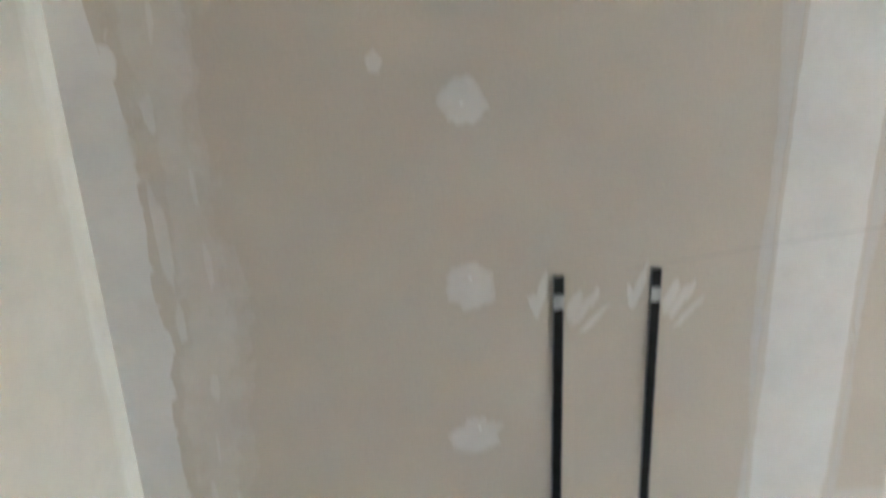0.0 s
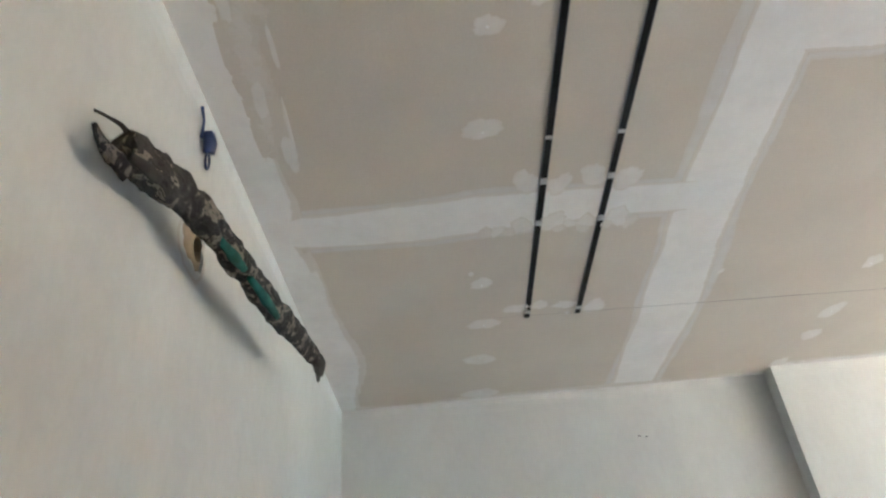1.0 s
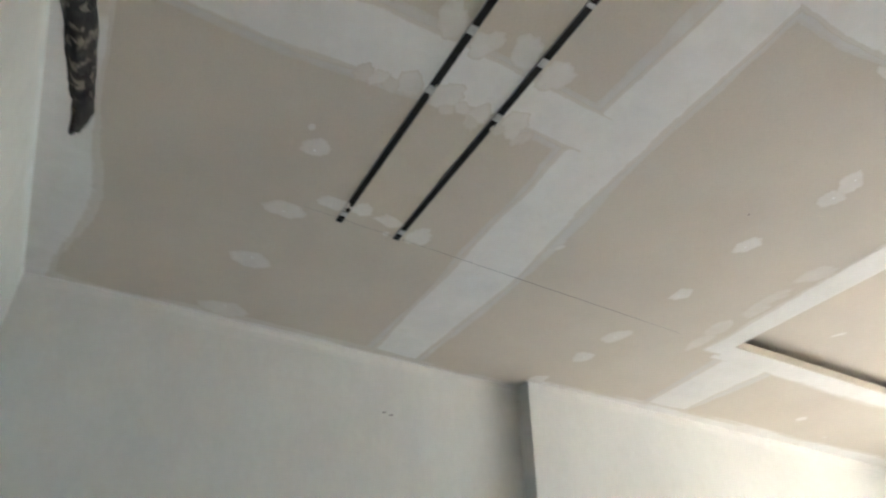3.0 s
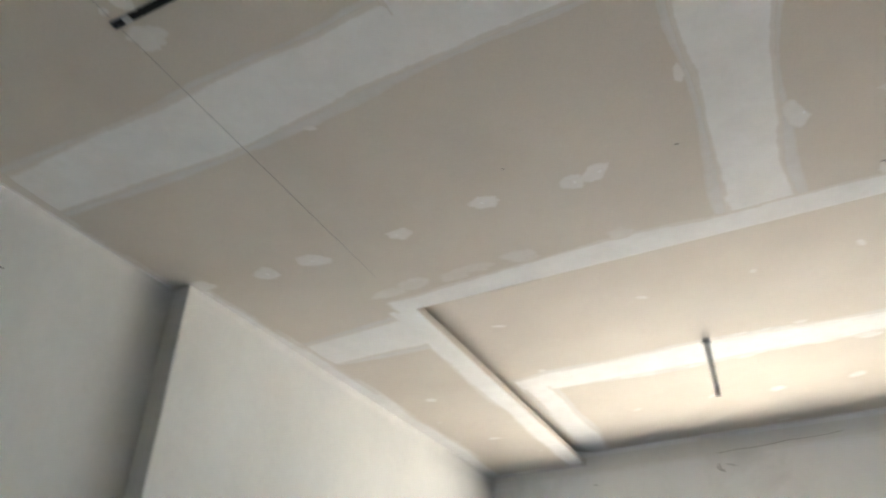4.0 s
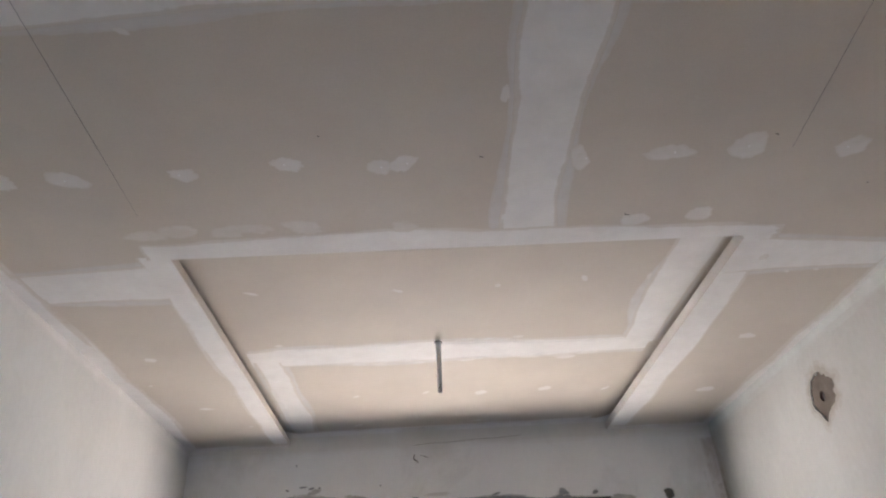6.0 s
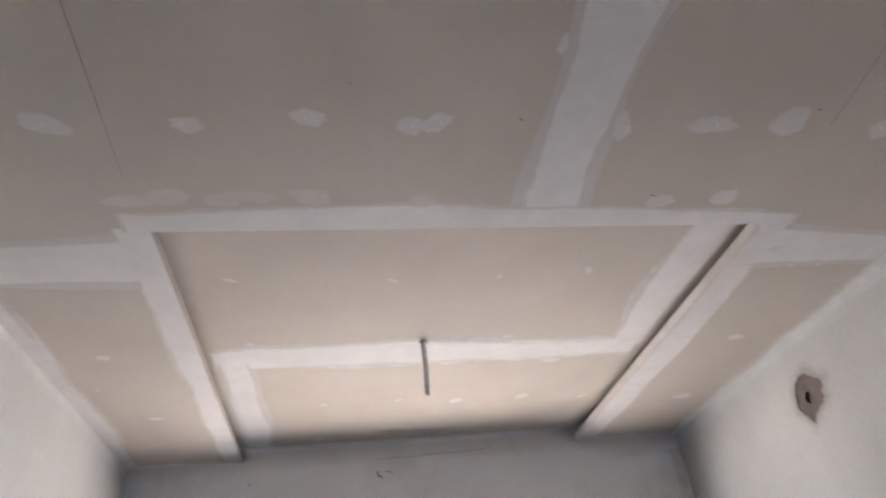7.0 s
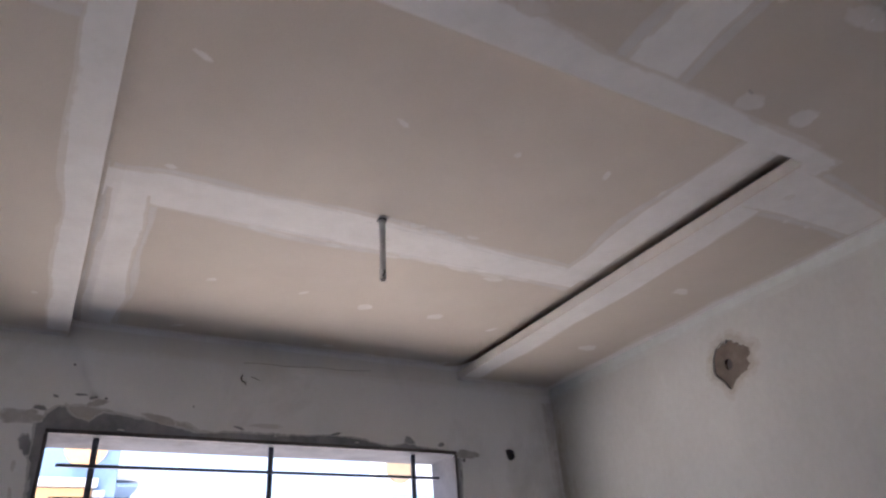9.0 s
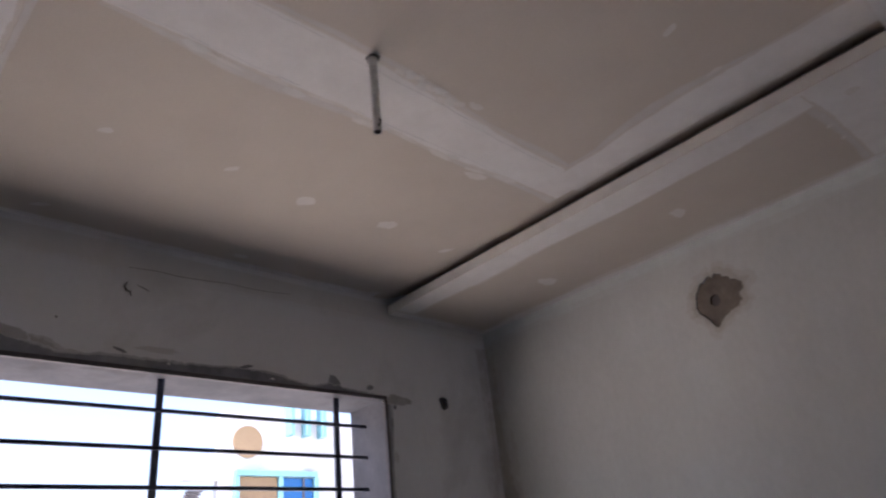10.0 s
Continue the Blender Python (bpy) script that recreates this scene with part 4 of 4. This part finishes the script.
bundle = tagged(new("cloth_bundle"), "crumpled camouflage-mottled dark cloth roll with teal strips, pegged to the wall", "cloth bundle")
bundle.location = (1.15, SOUTH, 2.36)
o = bundle.location
loc = lambda *pts: [Vector(p) - o for p in pts]
part("roll", lumpy(loc((1.47, -2.389, 2.288), (1.407, -2.374, 2.299), (1.313, -2.358, 2.324), (1.228, -2.342, 2.321), (1.09, -2.327, 2.327), (0.933, -2.311, 2.328), (0.73, -2.296, 2.358), (0.60, -2.284, 2.366)), (0.031, 0.035, 0.035, 0.031, 0.029, 0.030, 0.027, 0.022), 3.0), CAMO, bundle, smooth=True)
part("fork", lumpy(loc((1.455, -2.385, 2.318), (1.488, -2.387, 2.317), (1.512, -2.395, 2.311), (1.534, -2.402, 2.302)), (0.007, 0.0035, 0.0026, 0.0022), 5.0, 10, 6), DARKRAG, bundle, "frayed dark strand", True)
part("fork", lumpy(loc((1.45, -2.385, 2.264), (1.497, -2.39, 2.257), (1.52, -2.393, 2.260), (1.535, -2.396, 2.275)), (0.018, 0.012, 0.009, 0.004), 6.0, 10, 6), CAMO, bundle, "", True)
part("torn_end", lumpy(loc((0.62, -2.285, 2.365), (0.555, -2.280, 2.372), (0.52, -2.281, 2.352)), (0.022, 0.020, 0.006), 8.0, 12, 5), DARKRAG, bundle, "", True)
part("torn_end", lumpy(loc((0.575, -2.284, 2.352), (0.545, -2.284, 2.335), (0.55, -2.284, 2.322)), (0.012, 0.008, 0.003), 8.6, 10, 5), CAMO, bundle, "", True)
part("teal_strip", lumpy(loc((1.22, -2.326, 2.298), (1.172, -2.316, 2.295), (1.125, -2.311, 2.297)), (0.007, 0.0105, 0.007), 9.0, 12, 5, 0.9), TEAL, bundle, "teal green cloth strip", True)
part("teal_strip", lumpy(loc((1.095, -2.308, 2.296), (1.02, -2.299, 2.296), (0.93, -2.295, 2.302)), (0.006, 0.0105, 0.006), 10.0, 12, 5, 0.9), TEAL, bundle, "teal green cloth strip", True)
part("teal_strip", lumpy(loc((1.475, -2.372, 2.268), (1.44, -2.362, 2.272), (1.41, -2.356, 2.276)), (0.008, 0.011, 0.008), 11.0, 10, 5, 0.9), DARKRAG, bundle, "", True)
for q, (x, z) in enumerate(((1.40, 2.345), (1.235, 2.352), (0.80, 2.378))):
    y = -2.372 + 0.11 * (1.42 - x)
    part("frayed_flap", lumpy(loc((x, y, z - 0.02), (x - 0.012, y + 0.006, z - 0.004), (x - 0.03, y + 0.002, z + 0.002)), (0.012, 0.010, 0.004), 30.0 + q, 9, 4), CAMO if q % 2 else DARKRAG, bundle, "", True)
part("nail", tube(loc((1.385, SOUTH - 0.01, 2.338), (1.385, -2.372, 2.332)), 0.004, 8), DARKRAG, bundle, "nail that holds the roll to the wall")
dab("grime", 1.085, 2.39, 0.075, 0.07, on_south, RUST_SOUTH, wall_south, 160, 0.0016, 0, 0.3, core=0.86)

clip = tagged(new("wall_clip"), "small blue plastic cable clip with a wire loop on the wall", "cable clip")
clip.location = (1.11, SOUTH, 2.62)
o = clip.location
part("body", lumpy(loc((1.135, SOUTH + 0.016, 2.655), (1.125, SOUTH + 0.018, 2.635), (1.115, SOUTH + 0.016, 2.612)), (0.013, 0.016, 0.013), 21.0, 10, 5, 0.9), BLUE, clip, "", True)
ring = [(1.108 + 0.011 * math.cos(a), SOUTH + 0.012, 2.596 + 0.02 * math.sin(a)) for a in np.linspace(0, 2 * math.pi, 20)]
part("loop", tube(loc(*ring), 0.003, 8), BLUE, clip, "", True)
part("tie", tube(loc((1.135, SOUTH + 0.003, 2.64), (1.16, SOUTH + 0.014, 2.665), (1.185, SOUTH + 0.016, 2.682)), (0.004, 0.003, 0.004), 8), BLUE, clip, "", True)

# ---- outside: ground, houses across the street ----
# ground is out of view; pale warm tone tints the bounce onto the ceiling
SANDY = mottled("pale_concrete_ground", (0.67, 0.595, 0.485), (0.78, 0.695, 0.575), 0.8, 20, 0.9, 0.3, (1, 1, 1), 0.004)
BLUEGREY = mottled("blue_grey_wall_paint", (0.105, 0.175, 0.27), (0.14, 0.215, 0.315), 0.8, 20, 0.8, 0.2)
OCHRE = mottled("ochre_wall_paint", (0.40, 0.23, 0.10), (0.47, 0.28, 0.13), 0.8, 20, 0.8, 0.2)
TAN = mottled("tan_wall_paint", (0.17, 0.125, 0.07), (0.21, 0.155, 0.09), 0.8, 20, 0.8, 0.2)
WHITE = mottled("white_wall_paint", (0.34, 0.37, 0.385), (0.42, 0.45, 0.465), 0.6, 15, 0.8, 0.2, (1, 1, 1), 0.002, (0.58, 0.6, 0.62), 0.9)
CYAN = plain("cyan_paint", (0.14, 0.31, 0.36), 0.6)
BRIGHTBLUE = plain("bright_blue_sheet", (0.002, 0.085, 0.27), 0.5)
TEALWALL = mottled("pale_teal_wall_paint", (0.22, 0.38, 0.38), (0.28, 0.45, 0.44), 0.8, 20, 0.8, 0.2)
PALEGLASS = plain("pale_window_glass", (0.15, 0.24, 0.32), 0.15)
TILE = plain("brown_roof_tile", (0.11, 0.09, 0.075), 0.8, 0.0, 0.3)

bm = bmesh.new()
vs = [bm.verts.new(p) for p in ((-900, -900, -0.35), (900, -900, -0.35), (900, 900, -0.35), (-900, 900, -0.35))]
bm.faces.new(vs)
structure(mesh_object("ground", bm, SANDY), "unseen ground outside, pale and warm to bounce sunlight onto the ceiling")


def house(label, x, y, z=-0.35):
    root = tagged(new("house"), label, "house", "houses across the street")
    root.location = (x, y, z)
    return root


def face_disc(u, z, r, t=0.05):
    bm = tube([(u, 0.0, z), (u, -t, z)], r, 36)
    return bm


def gable(u, z, half, rise, t=0.10, w=0.14):
    """The white raised trim of a pediment: two sloping boards."""
    bm = bmesh.new()
    for s in (-1, 1):
        pts = [(u, z), (u + s * half, z - rise), (u + s * half, z - rise - w), (u, z - w)]
        f = [bm.verts.new((a, -t, b)) for a, b in pts]
        g = [bm.verts.new((a, 0, b)) for a, b in pts]
        bm.faces.new(f)
        for k in range(4):
            bm.faces.new((f[k], f[(k + 1) % 4], g[(k + 1) % 4], g[k]))
    bmesh.ops.recalc_face_normals(bm, faces=bm.faces)
    return bm


def wedge(u, z, half, rise, t=0.03):
    bm = bmesh.new()
    pts = [(u, z), (u + half, z - rise), (u - half, z - rise)]
    f = [bm.verts.new((a, -t, b)) for a, b in pts]
    g = [bm.verts.new((a, 0, b)) for a, b in pts]
    bm.faces.new(f)
    for k in range(3):
        bm.faces.new((f[k], f[(k + 1) % 3], g[(k + 1) % 3], g[k]))
    bmesh.ops.recalc_face_normals(bm, faces=bm.faces)
    return bm


# blue-grey and ochre house; z below is above its own foot
h = house("two-storey blue-grey house with an ochre disc and ochre bay", 0.0, 12.0)
part("wall", box(-6.0, 1.14, 0, 8, 0, 6.6, 0.02), BLUEGREY, h)
part("ornament_disc", face_disc(0.60, 4.90, 0.33), OCHRE, h, "raised ochre disc")
bay = part("bay_panel", box(-4.0, 0.78, -0.10, 0.0, 0, 4.22, 0.01), OCHRE, h, "ochre painted bay")
part("ledge", box(-4.1, 0.85, -0.22, -0.0, 4.24, 4.36, 0.01), WHITE, h, "white ledge")
part("pilaster", box(0.80, 0.98, -0.08, 0.0, 0, 4.20, 0.01), WHITE, h, "white pilaster")
for u in (-0.03, 0.40):
    part("window", box(u - 0.08, u + 0.10, -0.14, -0.10, 1.6, 3.72, 0.005), WHITE, h, "tall narrow white window light")
part("balcony_ledge", box(1.14, 1.62, 0.2, 1.4, 4.42, 4.62, 0.01), WHITE, h)
part("balcony_ledge", box(1.14, 1.50, 0.1, 1.4, 4.30, 4.36, 0.01), BLUEGREY, h)

# single-storey neighbours with pediments
h = house("low blue-grey house with a white pediment over its porch", 3.0, 13.0)
part("wall", box(-1.8, 1.45, 0, 7, 0, 3.12, 0.02), BLUEGREY, h)
part("parapet_cap", box(-1.85, 1.47, -0.08, 7, 3.125, 3.21, 0.01), WHITE, h)
part("string_course", box(-1.8, 1.45, -0.03, 0.0, 2.99, 3.02), WHITE, h)
part("pediment", gable(-0.55, 3.17, 1.15, 0.92, 0.16, 0.14), WHITE, h, "white gable trim")
part("pediment_inner", gable(-0.55, 2.82, 0.75, 0.62, 0.10, 0.10), WHITE, h)
part("pediment_panel", wedge(-0.55, 2.70, 0.60, 0.5), OCHRE, h)
h = house("low pale-teal house with a tan pediment over its porch", 5.6, 13.0)
part("wall", box(-1.10, 1.0, 0, 7, 0, 3.10, 0.02), TEALWALL, h)
part("parapet_cap", box(-1.12, 1.02, -0.08, 7, 3.12, 3.22, 0.01), TAN, h)
part("pediment", gable(-0.53, 3.18, 1.0, 0.78, 0.16, 0.12), TAN, h, "tan gable trim")
part("pediment_panel", wedge(-0.53, 2.95, 0.75, 0.58), WHITE, h)
h = house("distant house with a curved tiled roof and pale windows", 8.0, 30.0)
part("wall", box(-0.35, 1.75, 0, 4, 0, 5.72, 0.02), WHITE, h)
for u in (0.27, 0.76, 1.20):
    part("window", box(u - 0.19, u + 0.19, -0.06, 0, 4.7, 5.6, 0.01), PALEGLASS, h)
bm = bmesh.new()
rise = [(-1.97 + 1.85 * q, 5.02 + 0.82 * math.sin(q * 0.5 * math.pi)) for q in np.linspace(0, 1, 9)]
rings = [[bm.verts.new((u, y, z + t)) for y, t in ((-1.0, 0.0), (3.0, 0.0), (3.0, 0.12), (-1.0, 0.12))] for u, z in rise]
for p, q in zip(rings, rings[1:]):
    for k in range(4):
        bm.faces.new((p[k], p[(k + 1) % 4], q[(k + 1) % 4], q[k]))
bm.faces.new(rings[0][::-1])
bm.faces.new(rings[-1])
part("roof", bm, TILE, h, "brown curved tiled roof")
for k in range(1, 9):
    u, z = rise[k]
    part("roof_rib", box(u - 0.03, u + 0.03, -1.03, 3.0, z + 0.12, z + 0.17), WHITE, h)
for k in range(7):
    u, z = rise[k + 1]
    part("eaves_block", box(u - 0.11, u + 0.06, -1.02, -0.9, z - 0.32, z - 0.10), WHITE, h)
part("gable_end", box(-1.0, -0.36, 0.2, 3.0, 0, 5.0), WHITE, h)

# white and cyan house
h = house("two-storey white house with tan disc, cyan fins and blue window", 8.0, 14.0)
part("wall", box(-1.22, 2.3, 0, 0.25, 0, 5.85, 0.02), WHITE, h)
part("ornament_disc", face_disc(-0.58, 5.22, 0.35), TAN, h, "raised tan disc")
for u in (0.42, 0.85, 1.28):
    part("fin", box(u - 0.05, u + 0.05, -0.28, 0.0, 5.38, 6.7, 0.01), CYAN, h, "cyan upright fin")
part("frame_lintel", box(-0.88, 1.15, -0.14, 0, 4.48, 4.60, 0.01), CYAN, h, "cyan window surround")
for u in (-0.85, 0.20, 1.12):
    part("frame_post", box(u - 0.05, u + 0.05, -0.14, 0, 1.4, 4.475, 0.01), CYAN, h)
part("door_panel", box(-0.79, 0.14, -0.06, 0, 1.4, 4.47, 0.01), TAN, h, "tan panel")
for u in (-0.52, -0.16):
    part("door_light", box(u - 0.09, u + 0.09, -0.09, -0.06, 1.6, 3.62, 0.005), PALEGLASS, h, "pale narrow light")
pane = part("window_pane", box(0.26, 1.06, -0.05, 0, 1.6, 4.46, 0.01), BRIGHTBLUE, h, "bright blue window sheet")
part("window_bar", box(0.78, 0.83, -0.08, -0.05, 1.6, 4.46), FRAME, h)
for z in (3.82, 3.2):
    part("window_bar", box(0.26, 1.06, -0.085, -0.055, z - 0.025, z + 0.025), FRAME, h)
part("awning", box(-2.0, -1.22, 0.02, 0.2, 4.38, 4.46, 0.03), WHITE, h, "small white awning")
for k in range(4):
    part("louvre", box(-1.93 + 0.03 * k, -1.62 + 0.03 * k, 0.05, 0.25, 3.98 + 0.06 * k, 4.01 + 0.06 * k), FRAME, h, "grey louvre slat")
